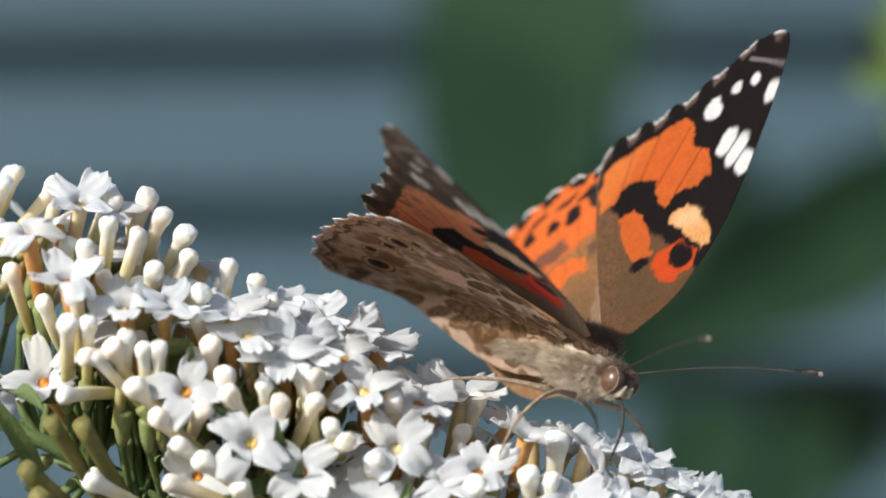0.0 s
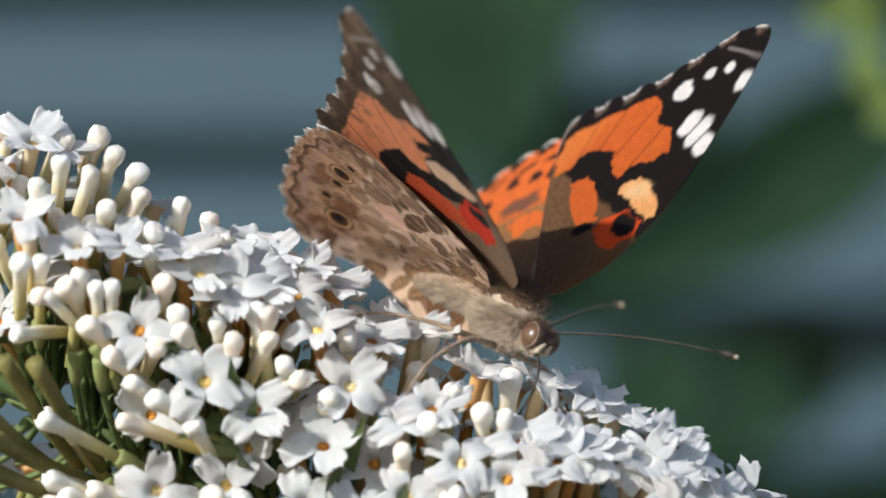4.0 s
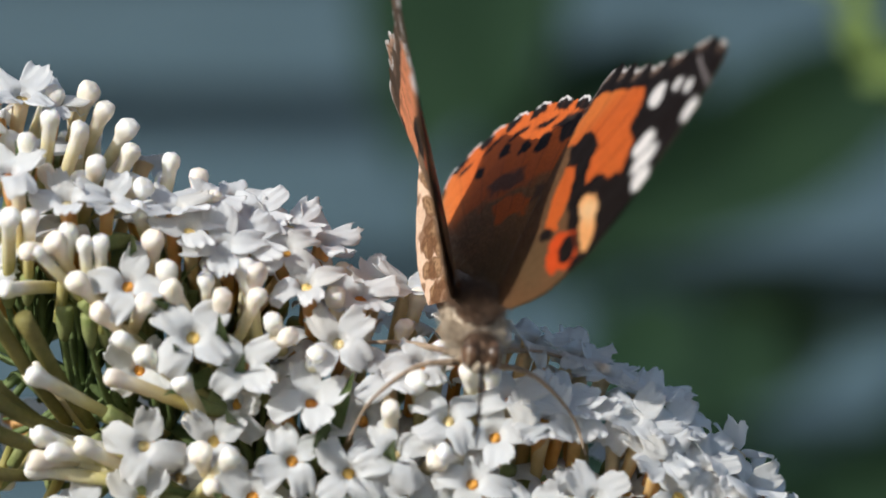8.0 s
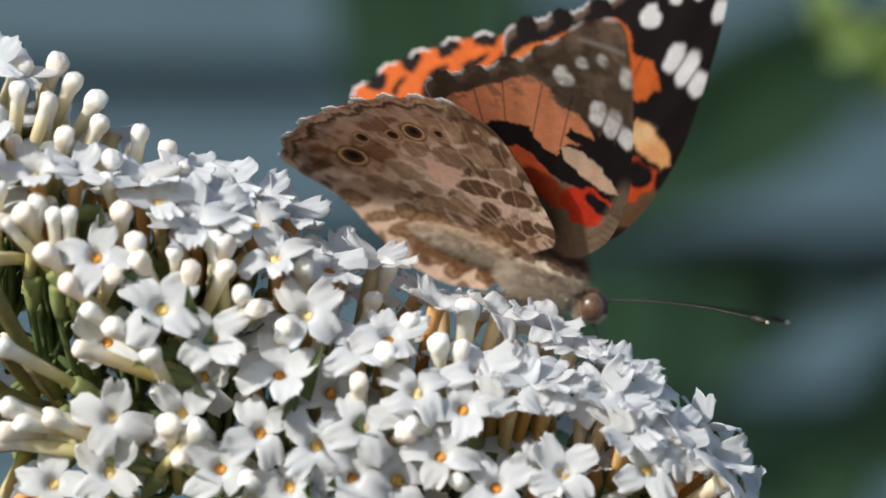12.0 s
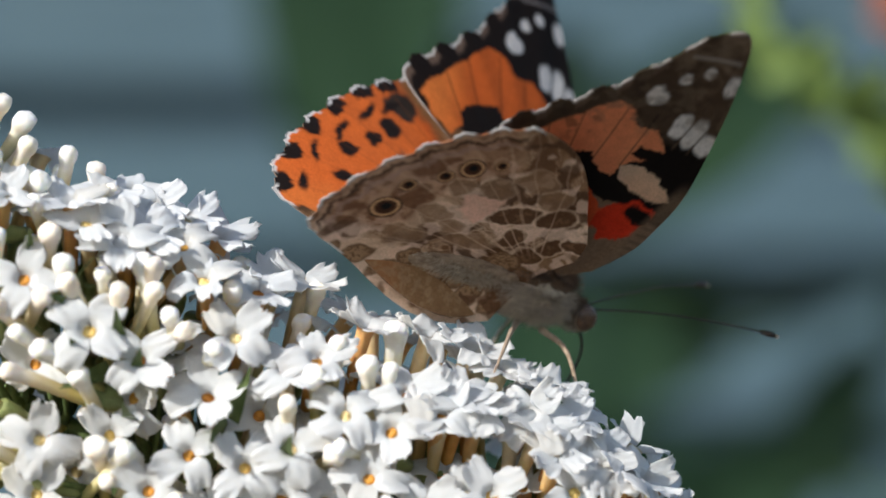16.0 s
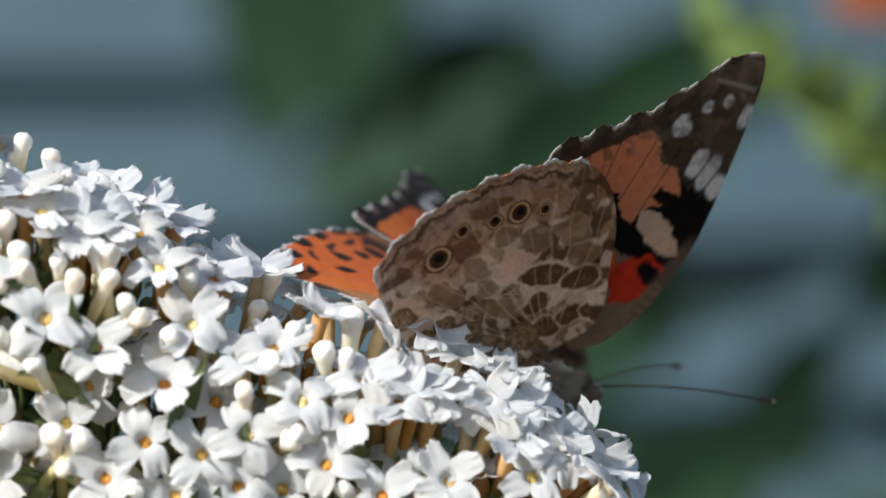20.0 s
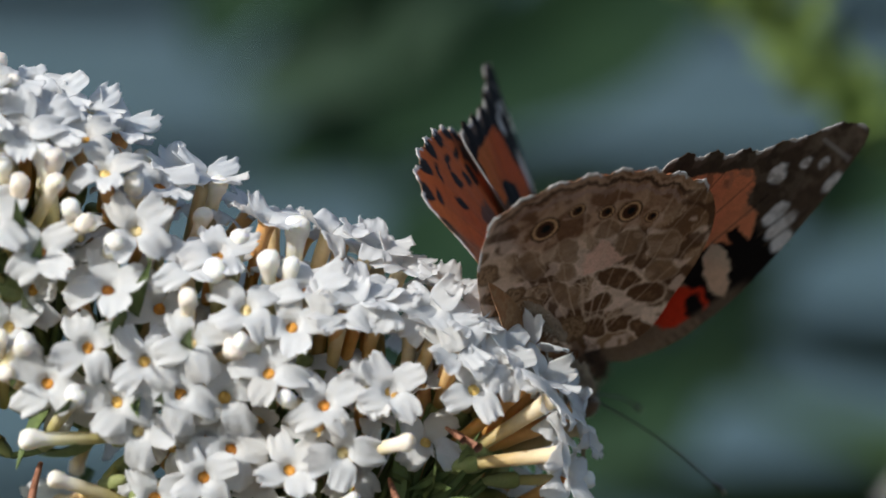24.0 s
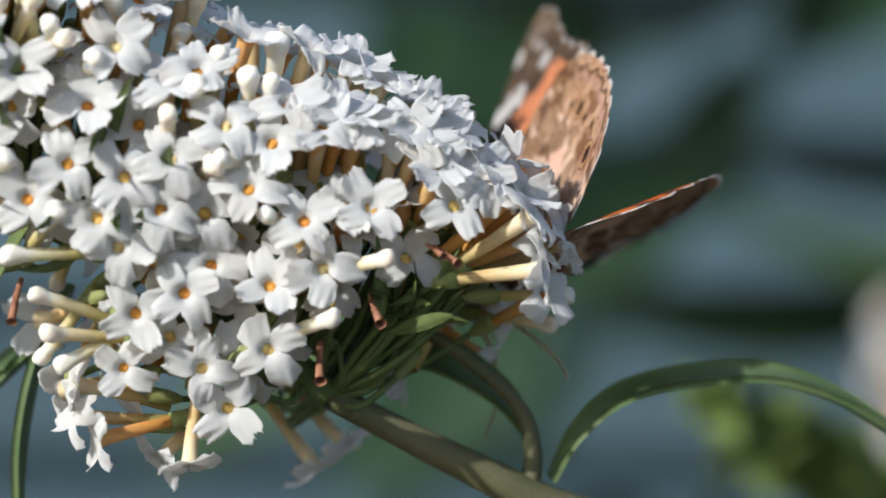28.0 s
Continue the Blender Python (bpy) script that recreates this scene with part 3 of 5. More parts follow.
        for a, rr, s in RINGED:
            cx, cy = rr * math.cos(radians(a)), rr * math.sin(radians(a))
            paint(C, 0.9 * blob(X, Y, cx, cy, s * 1.05, s * 0.95, a, 0.10), (0.07, 0.04, 0.022))
            paint(C, blob(X, Y, cx, cy, s * 0.92, s * 0.82, a, 0.08), (0.62, 0.45, 0.27))
            paint(C, blob(X, Y, cx, cy, s * 0.72, s * 0.63, a, 0.08), (0.13, 0.065, 0.03))
            paint(C, blob(X, Y, cx + 0.1, cy - 0.05, s * 0.34, s * 0.30, a, 0.08), (0.012, 0.012, 0.018))
        we = edge + 0.35 * wob(X, Y, 1.8, 21)
        on = smooth(14, 20, th) * (1 - smooth(70, 74, th))
        paint(C, 0.6 * on * smooth(1.9, 2.1, we) * (1 - smooth(2.5, 2.8, we)), (0.46, 0.36, 0.30))
        paint(C, 0.7 * on * smooth(1.0, 1.2, we) * (1 - smooth(1.4, 1.7, we)), (0.09, 0.055, 0.035))
        paint(C, 0.6 * on * smooth(0.6, 0.75, we) * (1 - smooth(0.9, 1.1, we)), (0.58, 0.45, 0.33))
        mean = np.array((0.33, 0.225, 0.135))
        C[:] = mean * (C / mean) ** 1.5 * np.array((0.88, 0.675, 0.56))
    thn = np.degrees(np.arctan2(Y, X))
    paint(C, (1 - smooth(0.22, 0.42, edge)) * smooth(-0.6, 0.0, np.sin(radians(1) * thn * 45 + 2.2)) * smooth(10, 14, thn) * (1 - smooth(80, 86, thn)), (0.72, 0.70, 0.68))
    return C


def outline(points, n):
    """Radius by angle round the wing's root, from a few corners joined by a smooth line."""
    ctrl = [Vector((p[0], p[1], 0)) for p in points]
    dense = curve_points(ctrl, 600)
    ang = np.array([math.atan2(p.y, p.x) for p in dense])
    rad = np.array([math.hypot(p.x, p.y) for p in dense])
    ang = np.maximum.accumulate(ang)
    grid = np.linspace(ang[0], ang[-1], n)
    return grid, np.interp(grid, ang, rad)


FORE_EDGE = ((2.0, -2.3), (6.0, -4.0), (10, -4.5), (14, -4.5), (18, -3.8), (24, -2.5), (29, -1.0), (31.5, 0.0), (32.3, 1.1), (31.2, 2.9), (28.0, 5.2), (25.0, 6.9), (22.0, 9.4), (19.4, 12.4), (17.2, 14.9), (15.2, 15.3), (11.4, 12.2), (6.0, 6.6), (1.6, 2.0))


def polar(r, a):
    return (r * math.cos(radians(a)), r * math.sin(radians(a)))


HIND_EDGE = tuple(polar(r, a) for r, a in ((4.2, -45), (6.6, -30), (10.2, -12), (13.4, -5), (16.8, 2), (19.2, 8.5), (20.9, 16), (21.6, 27), (22.3, 36), (22.8, 44), (23.6, 52), (24.1, 59), (24.3, 65), (24.0, 69.5), (22.2, 74), (19.6, 79), (17.2, 85), (15.2, 92), (13.3, 101), (11.4, 112), (9.0, 126), (6.0, 145)))


def wing_mesh(name, edge_points, pattern, side, na, nr, curl, teeth, drape=False):
    grid, rad = outline(edge_points, na)
    deg = np.degrees(grid)
    lo, hi = teeth
    rad = rad * (1 + (0.013 * np.sin(radians(1) * deg * 45 + 2.2) + 0.004 * np.sin(deg * 2.9) + 0.003 * np.sin(deg * 7.3 + 1)) * smooth(lo, lo + 4, deg) * (1 - smooth(hi - 4, hi, deg)))
    rr = np.linspace(0.0, 1.0, nr) ** 0.9
    A, Q = np.meshgrid(grid, rr, indexing="ij")
    Rm = rad[:, None] * Q
    X, Y = Rm * np.cos(A), Rm * np.sin(A)
    edge = rad[:, None] - Rm
    PX, PY = X, Y
    # slight camber and pleats along the veins
    Z = curl * (X / 32.0) ** 2 - 0.035 * (Y - 4) ** 2 / 4 + 0.035 * np.sin(np.degrees(A) * radians(1) * 38) * (Rm / 20)
    if drape:
        # the inner fold hangs down along the abdomen
        past = np.maximum(0.0, 0.8 - (X * 0.995 - Y * 0.10))
        past = np.sqrt(past * past + 0.5) - 0.707
        X = X + 0.24 * past
        Z = Z - 0.52 * past - 0.18 - 0.55 * (X / 20) ** 2
    verts, cols, faces = [], [], []
    for layer, under in ((0.05, False), (-0.05, True)):
        C = pattern(PX, PY, edge, under)
        verts.append(np.stack([side * X, -Y, Z + layer], -1).reshape(-1, 3) * MM)
        cols.append(np.concatenate([np.clip(C, 0.003, 0.9), np.full(C.shape[:2] + (1,), 0.06 if drape else 0.34)], -1).reshape(-1, 4))
    idx = np.arange(na * nr).reshape(na, nr)
    q = np.stack([idx[:-1, :-1], idx[1:, :-1], idx[1:, 1:], idx[:-1, 1:]], -1).reshape(-1, 4)
    up, down = (q, q[:, ::-1]) if side < 0 else (q[:, ::-1], q)
    faces = np.concatenate([up, down + na * nr])
    rim = np.stack([idx[:-1, -1], idx[1:, -1], idx[1:, -1] + na * nr, idx[:-1, -1] + na * nr], -1)
    faces = np.concatenate([faces, rim if side > 0 else rim[:, ::-1]])
    V = np.concatenate(verts)
    me = bpy.data.meshes.new(name)
    me.vertices.add(len(V))
    me.vertices.foreach_set("co", V.astype(np.float32).ravel())
    me.loops.add(len(faces) * 4)
    me.loops.foreach_set("vertex_index", faces.astype(np.int32).ravel())
    me.polygons.add(len(faces))
    me.polygons.foreach_set("loop_start", np.arange(0, len(faces) * 4, 4, dtype=np.int32))
    me.update(calc_edges=True)
    ca = me.color_attributes.new("scales", "FLOAT_COLOR", "POINT")
    ca.data.foreach_set("color", np.concatenate(cols).astype(np.float32).ravel())
    me.materials.append(WING)
    me.shade_smooth()
    return me


def ball(name, material_, centre, radii, seg=20, lumps=0.0):
    bm = bmesh.new()
    bmesh.ops.create_uvsphere(bm, u_segments=seg, v_segments=seg * 3 // 4, radius=1)
    for v in bm.verts:
        k = 1 + lumps * noise.noise(v.co * 4)
        v.co = Vector((v.co.x * radii[0] * k + centre[0], v.co.y * radii[1] * k + centre[1], v.co.z * radii[2] * k + centre[2])) * MM
    return bm_mesh(name, bm, material_)


def mmv(*p):
    return Vector(p) * MM


butterfly = thing("butterfly", "orange, black and white butterfly feeding on the white blossom", "butterfly")
part("thorax", ball("thorax", FUR_DARK, (0, 0.5, 1.35), (1.75, 3.7, 1.75), 24, 0.12), butterfly, "dark brown furry thorax")
part("breast", ball("breast", FUR_PALE, (0, 0.7, 0.2), (1.98, 3.6, 2.2), 24, 0.16), butterfly, "pale cream furry underside of the thorax")


def fur_mesh(name, centre, radii, count, length, material_, seed, low):
    """Short tapering hairs on an egg-shaped body, combed backwards."""
    rnd = random.Random(seed)
    verts, faces = [], []
    for k in range(count):
        z = rnd.uniform(-1, 1)
        a = rnd.uniform(0, 6.283)
        w = math.sqrt(1 - z * z)
        n = Vector((w * math.cos(a), w * math.sin(a), z))
        if (n.z > 0.05 + 0.3 * rnd.random()) == low:
            continue
        p = Vector((centre[0] + n.x * radii[0], centre[1] + n.y * radii[1], centre[2] + n.z * radii[2]))
        d = (n + Vector((rnd.gauss(0, 0.35), -0.7 + rnd.gauss(0, 0.4), rnd.gauss(-0.15, 0.35)))).normalized()
        e = d.orthogonal().normalized() * 0.032
        g = d.cross(e).normalized() * 0.032
        tip = p + d * length * rnd.uniform(0.5, 1.2) + Vector((0, -0.1, -0.1))
        o = len(verts)
        verts += [(p + e) * MM, (p - e * 0.5 + g) * MM, (p - e * 0.5 - g) * MM, tip * MM]
        faces += [(o, o + 1, o + 3), (o + 1, o + 2, o + 3), (o + 2, o, o + 3)]
    return mesh_of(name, verts, faces, material_, False)


tagged(part("breast_fur", fur_mesh("breast_fur", (0, 0.7, 0.3), (1.98, 3.6, 2.2), 10000, 1.5, FUR_PALE, 3, True), butterfly, "soft cream fur"), kind="stuff")
tagged(part("back_fur", fur_mesh("back_fur", (0, 0.5, 1.35), (1.75, 3.7, 1.75), 7000, 1.5, FUR_DARK, 4, False), butterfly, "brown fur"), kind="stuff")
tagged(part("face_fur", fur_mesh("face_fur", (0, 5.4, -1.1), (1.2, 1.2, 1.25), 800, 0.4, FUR_PALE, 5, True), butterfly, "pale fur below the face"), kind="stuff")
tagged(part("crown_fur", fur_mesh("crown_fur", (0, 5.2, -0.8), (1.3, 1.4, 1.35), 2600, 0.8, FUR_DARK, 6, False), butterfly, "dark brown fur on the head"), kind="stuff")
abd_pts = [mmv(0, -2.2, 0.9), mmv(0, -5, 1.1), mmv(0, -8, 1.0), mmv(0, -10.5, 0.7), mmv(0, -12.4, 0.3), mmv(0, -13.2, 0.0)]
av, af = tube_data(curve_points(abd_pts, 26), [MM * (1.35 * (1 - (max(0, i - 6) / 20) ** 2.2) * (1 + 0.05 * math.sin(i * 2.1)) + 0.12) for i in range(26)], 16)
part("abdomen", mesh_of("abdomen", av, af, FUR_MID), butterfly)
tagged(part("belly_fur", fur_mesh("belly_fur", (0, -6.6, 0.75), (1.35, 6.2, 1.35), 6000, 0.8, FUR_PALE, 8, True), butterfly, "cream fur along the belly"), kind="stuff")
head = part("head", ball("head", FUR_DARK, (0, 5.5, -0.9), (1.35, 1.35, 1.35), 18, 0.1), butterfly)
for s in (-1, 1):
    part("eye", ball("eye", EYEMAT, (s * 0.95, 5.95, -0.8), (0.85, 1.2, 1.25), 18), head, "brown glossy compound eye")
    rim = [mmv(s * 1.28, 5.95 + 1.02 * math.cos(a), -0.8 + 1.08 * math.sin(a)) for a in [k * 6.2832 / 20 for k in range(21)]]
    part("eye_rim", rod("eye_rim", rim, [0.075 * MM] * 21, FUR_PALE, 6), head, "pale rim round the eye")
    part("palp", rod("palp", [mmv(s * 0.42, 6.0, -1.95), mmv(s * 0.44, 6.7, -1.75), mmv(s * 0.38, 7.3, -1.1)], [0.36 * MM, 0.40 * MM, 0.10 * MM], FUR_PALE, 10), head, "pale feathery palp")
    ant = [mmv(s * 0.5, 6.3, 0.0), mmv(s * 2.4, 11.0, 1.6), mmv(s * 4.6, 16.0, 2.9), mmv(s * 6.4, 20.4, 3.6)]
    antenna = part("antenna", rod("antenna", curve_points(ant, 14), [0.085 * MM] * 14, DARK, 6), butterfly, "thin dark antenna")
    part("club", rod("club", curve_points([ant[-1] * 1.0, mmv(s * 6.75, 21.2, 3.7), mmv(s * 7.0, 22.0, 3.75)], 7), [MM * k for k in (0.10, 0.20, 0.27, 0.30, 0.28, 0.22, 0.08)], DARK, 8), antenna, "swollen antenna tip")
    part("club_tip", ball("club_tip", FUR_PALE, (s * 6.99, 21.98, 3.75), (0.16, 0.22, 0.16), 10), antenna, "pale tip of the antenna")
part("proboscis", rod("proboscis", curve_points([mmv(0, 6.2, -2.0), mmv(0, 7.2, -3.2), mmv(0, 7.6, -5.0), mmv(0.1, 7.2, -7.6)], 12), [0.13 * MM] * 12, DARK, 6), head, "dark feeding tube reaching into the blossom")
for s in (-1, 1):
    for pts in (((1.2, 2.0, -2.8), (5.0, 3.0, -3.2), (8.6, 3.8, -6.2), (10.2, 4.4, -9.6)), ((1.2, -0.6, -2.8), (5.0, -3.0, -3.0), (8.8, -5.2, -4.0), (10.8, -6.4, -5.4))):
        c = [mmv(s * p[0], p[1], p[2]) for p in pts]
        part("leg", rod("leg", curve_points(c, 12), [MM * k for k in (0.34, 0.3, 0.27, 0.24, 0.21, 0.19, 0.17, 0.15, 0.13, 0.12, 0.11, 0.08)], LEG, 7), butterfly)
forewings, hindwings = {}, {}
for s in (-1, 1):
    forewings[s] = part("forewing", wing_mesh("forewing", FORE_EDGE, fore_pattern, s, 350, 180, 0.8, (3, 43)), butterfly, "orange and black forewing with white spots at the tip")
    hindwings[s] = part("hindwing", wing_mesh("hindwing", HIND_EDGE, hind_pattern, s, 380, 150, 0.3, (10, 76), True), butterfly, "hindwing, orange above, mottled brown with ringed spots below")

# seconds; body place (mm from the eye line); body turn; lift of fore then hind wings, left and right; their sweep and twist likewise
FLIGHT = [
    (0, 6.83, -1.28, -0.11, -8.2, -12.1, -137.1, 74.5, 19.5, 70.3, 17.0, 10.4, 8.8, -7.6, 6.8, 1.2, -3.8, 1.9, -3.2),
    (1, 6.03, -2.21, -3.01, -24.7, -22.4, -129.9, 87.0, 3.9, 78.5, 1.4, 14.7, 9.6, -6.3, 4.6, -1.9, -3.3, -1.3, -2.7),
    (2, 4.36, 0.38, -1.75, -6.4, -2.4, -146.1, 57.6, 42.6, 54.7, 40.0, 14.6, 9.4, -7.1, -2.9, -0.6, -2.0, -1.2, -1.4),
    (3, 4.43, -0.70, -2.04, -11.9, -2.0, -145.9, 53.8, 45.4, 51.3, 42.9, 10.4, 3.6, -11.0, -8.0, -1.5, -0.2, -0.4, 0.4),
    (3.5, 4.52, -3.48, -1.53, -13.4, -18.6, -138.4, 71.3, 30.3, 68.8, 27.8, 8.8, 5.5, -7.0, -16.6, 0.9, 0.8, 2.4, 0.0),
    (5.5, 4.59, 2.90, -1.25, -12.0, -16.2, -154.4, 50.3, 25.1, 47.8, 22.6, 11.6, -0.8, 15.0, 15.0, -2.9, 0.0, 0.0, 0.0),
    (6, 3.82, -2.26, -4.60, -25.0, 4.3, -182.6, 40.5, 67.5, 32.6, 64.4, 7.8, 10.8, -20.6, -16.6, -6.0, 4.8, -11.0, 5.1),
    (7, 3.05, -7.04, -5.79, -8.7, 8.2, -176.5, 53.7, 88.7, 55.0, 84.1, 31.3, 3.8, 4.0, 36.3, -6.0, -0.4, -16.0, -9.2),
    (8, 2.62, -11.76, -5.60, -16.2, -3.9, -170.9, 60.3, 71.1, 55.8, 70.6, 24.6, -2.7, -10.1, 25.8, -8.5, -0.0, -15.7, -8.2),
    (8.5, 7.80, -2.79, -2.76, 5.1, -10.8, -143.2, 76.2, 62.1, 73.7, 50.8, 21.9, 17.5, 2.3, 6.0, -0.8, -4.1, 0.0, -3.5),
    (9, 7.81, -3.46, -2.19, -1.5, -2.9, -140.1, 47.1, 42.1, 44.6, 37.9, 15.1, 10.0, -8.0, -4.2, -2.5, -4.2, -1.3, -3.6),
    (10, 8.72, -3.00, -4.94, -15.7, -5.3, -129.2, 67.7, 41.6, 65.2, 37.7, 13.2, 8.7, -11.0, -9.4, -0.0, -2.3, 0.0, -1.7),
    (11, 13.01, 4.25, -2.38, -5.2, -22.7, -106.7, 70.9, 5.9, 68.4, -1.9, 10.3, 9.5, -1.8, -7.2, -2.0, -4.0, 0.0, -3.4),
    (12, 11.54, 6.61, -4.10, -20.0, -1.6, -103.7, 79.2, 39.3, 76.7, 34.6, 8.0, 6.2, -4.6, -8.7, -1.5, -1.9, 0.0, -1.3),
    (13, 11.37, 2.78, -0.47, -1.7, 4.6, -78.9, 54.5, 23.7, 46.2, 21.2, 7.7, 2.3, -12.2, -3.6, -4.0, -1.1, -3.4, -0.5),
    (13.5, 11.68, 9.57, -2.07, -9.6, 12.0, -71.4, 53.3, 49.2, 52.0, 46.1, 7.8, 2.7, -9.3, -13.3, -2.0, -1.7, -1.4, -1.1),
    (15.5, 16.38, 7.46, -2.98, -9.2, 18.0, -66.8, 37.8, 59.5, 30.7, 55.4, 5.8, 4.7, -9.4, -12.2, -2.6, -2.1, -2.0, -1.5),
    (16, 17.12, 3.53, -3.41, -14.7, 18.7, -67.9, 41.5, 57.4, 36.9, 54.9, 4.3, -1.3, -13.9, -16.7, -3.1, -1.4, -2.5, -1.7),
    (17, 16.08, 4.56, -2.64, 1.9, 10.7, -49.6, 49.1, 50.8, 46.6, 48.2, 4.4, 1.4, -6.9, -13.2, -3.1, -0.6, -2.6, 0.1),
    (18, 13.01, 4.30, -3.91, -5.8, 3.5, -32.3, 51.0, 48.9, 49.5, 44.9, 2.8, 4.9, -5.0, -15.2, -3.2, -3.6, -3.6, -3.0),
    (19, 16.59, 5.98, -6.45, -7.9, 7.7, -42.4, 37.1, 56.2, 31.5, 51.9, 5.7, 7.1, -6.3, -10.6, -4.4, -1.8, -3.8, -1.1),
    (20, 22.28, 6.86, -11.96, -14.8, 11.0, -58.4, 19.2, 70.8, 15.2, 66.8, 3.8, 6.1, -4.7, -10.3, -3.1, -0.9, -2.5, -0.3),
    (21, 24.80, 1.80, -15.00, -27.7, 10.5, -60.4, 28.0, 73.0, 30.0, 70.0, 0.0, 2.8, 0.0, -6.2, -8.0, -0.4, -14.0, 0.2),
    (21.5, 24.44, 3.03, -14.58, -31.1, 13.9, -61.5, 28.0, 78.6, 30.0, 76.1, 0.0, 0.8, 0.0, -12.3, -8.0, -0.1, -14.0, 0.5),
    (23.5, 29.95, 3.27, -19.67, -42.8, 18.6, -52.7, 38.0, 61.1, 35.5, 58.6, -3.9, -4.3, -11.0, -16.5, -3.0, -1.0, -6.0, -0.4),
    (24, 29.87, 5.10, -19.22, -38.6, 29.4, -55.6, 22.2, 83.1, 19.2, 76.6, -7.2, -2.3, -16.3, -17.3, -0.0, -2.3, -0.7, -1.7),
    (25, 29.61, 0.00, -26.07, -51.6, 15.6, -50.4, 40.0, 62.8, 31.9, 60.3, 35.0, 17.5, -2.1, -5.8, -6.5, -2.8, -14.8, -2.2),
    (26, 29.30, 0.00, -29.96, -55.4, 9.4, -43.5, 54.1, 56.3, 45.7, 53.8, 13.0, 17.8, -4.7, -1.9, -7.2, -2.6, -16.2, -2.0),
    (26.4, 34.48, 12.46, -29.42, -75.6, 42.2, -77.9, 37.2, 53.3, 34.7, 49.5, -6.8, 14.5, -5.5, -7.2, 0.0, 0.0, 0.0, 0.0),
    (26.8, 27.23, 15.42, -27.06, -26.8, 19.9, 5.1, 74.1, -4.0, 64.5, -9.0, 15.9, 4.3, -15.5, -14.3, 0.0, 0.0, 0.0, 0.0),
    (27, 21.97, 15.90, -26.30, -27.6, 17.2, 20.3, 44.2, -6.0, 41.0, -14.0, 10.2, -4.0, -20.2, -13.0, -1.1, 0.0, -0.6, -1.5),
    (27.5, 26.95, 15.23, -29.04, -24.0, 35.9, 6.0, 44.8, 20.1, 37.0, 17.6, 7.5, -8.9, -13.4, -15.4, 0.0, 0.0, 0.0, 0.0),
    (28, 25.95, 15.69, -29.84, -37.7, 45.4, -4.2, 64.2, 69.4, 61.2, 66.5, 9.5, 17.8, -19.9, -21.6, -3.2, -3.4, -2.6, -2.9),
]


def wing_pose(side, lift, sweep, twist, back, drop):
    return pose(side * 1.2 * MM, (1.5 - back) * MM, (2.4 - drop) * MM, 0, -side * lift, 0) @ pose(0, 0, 0, 0, 0, side * sweep) @ pose(0, 0, 0, twist, 0, 0)


# ---- the white panicle ----
CAP = Vector((1080, 960))
RUN = Vector((-0.902, -0.431))
TOP = Vector((0.431, -0.902))
DEPTH = 12.5
panicle = thing("buddleia_panicle", "dense white flower spike with open florets and cream buds", "flower spike", m=pose(*at(985, 1224)))
ORIGIN = at(985, 1224)


def crest(along):
    """Half-height of the spike's upper side along its run: lobed, with a saddle behind the end cyme."""
    return float(np.interp(along, (-60, 66, 120, 180, 268, 371, 457, 573, 605, 650, 690, 760, 860, 1000, 1200), (284, 298, 280, 284, 280, 268, 252, 248, 238, 256, 280, 284, 276, 270, 304)))


def surface(along, phi, k=1.0):
    """A place on the spike's skin and its outward direction: along the run (plan units), phi from the front (0) over the top (90) to the back (180)."""
    c, s = math.cos(radians(phi)), math.sin(radians(phi))
    high = crest(along) if s > 0 else 560
    taper = 1.0
    push = 0.0
    if along < 0:
        f = min(0.999, -along / 345)
        taper, push = math.sqrt(1 - f * f), f
    p = s * high * k * taper
    w = CAP + RUN * along + TOP * p
    place = at(w.x, w.y, -c * DEPTH * k * taper)
    flat = TOP * (s * (1 if s > 0 else 0.7)) * taper - RUN * push
    out = Vector((flat.x, -c * taper, -flat.y)).normalized()
    return place, out


def from_plan(u, v):
    """The spike's skin on the near side behind plan place u, v."""
    w = Vector((u, v)) - CAP
    along, p = w.dot(RUN), w.dot(TOP)
    high = crest(along) if p > 0 else 560
    n = p / high
    push = 0.0
    if along < 0:
        push = min(0.98, -along / 345)
    n = max(-0.98, min(0.98, n))
    depth = math.sqrt(max(0.0, 1 - n * n - push * push))
    flat = TOP * (n * (1 if n > 0 else 0.7)) - RUN * push
    return at(u, v, -DEPTH * depth), Vector((flat.x, -max(depth, 0.05), -flat.y)).normalized()


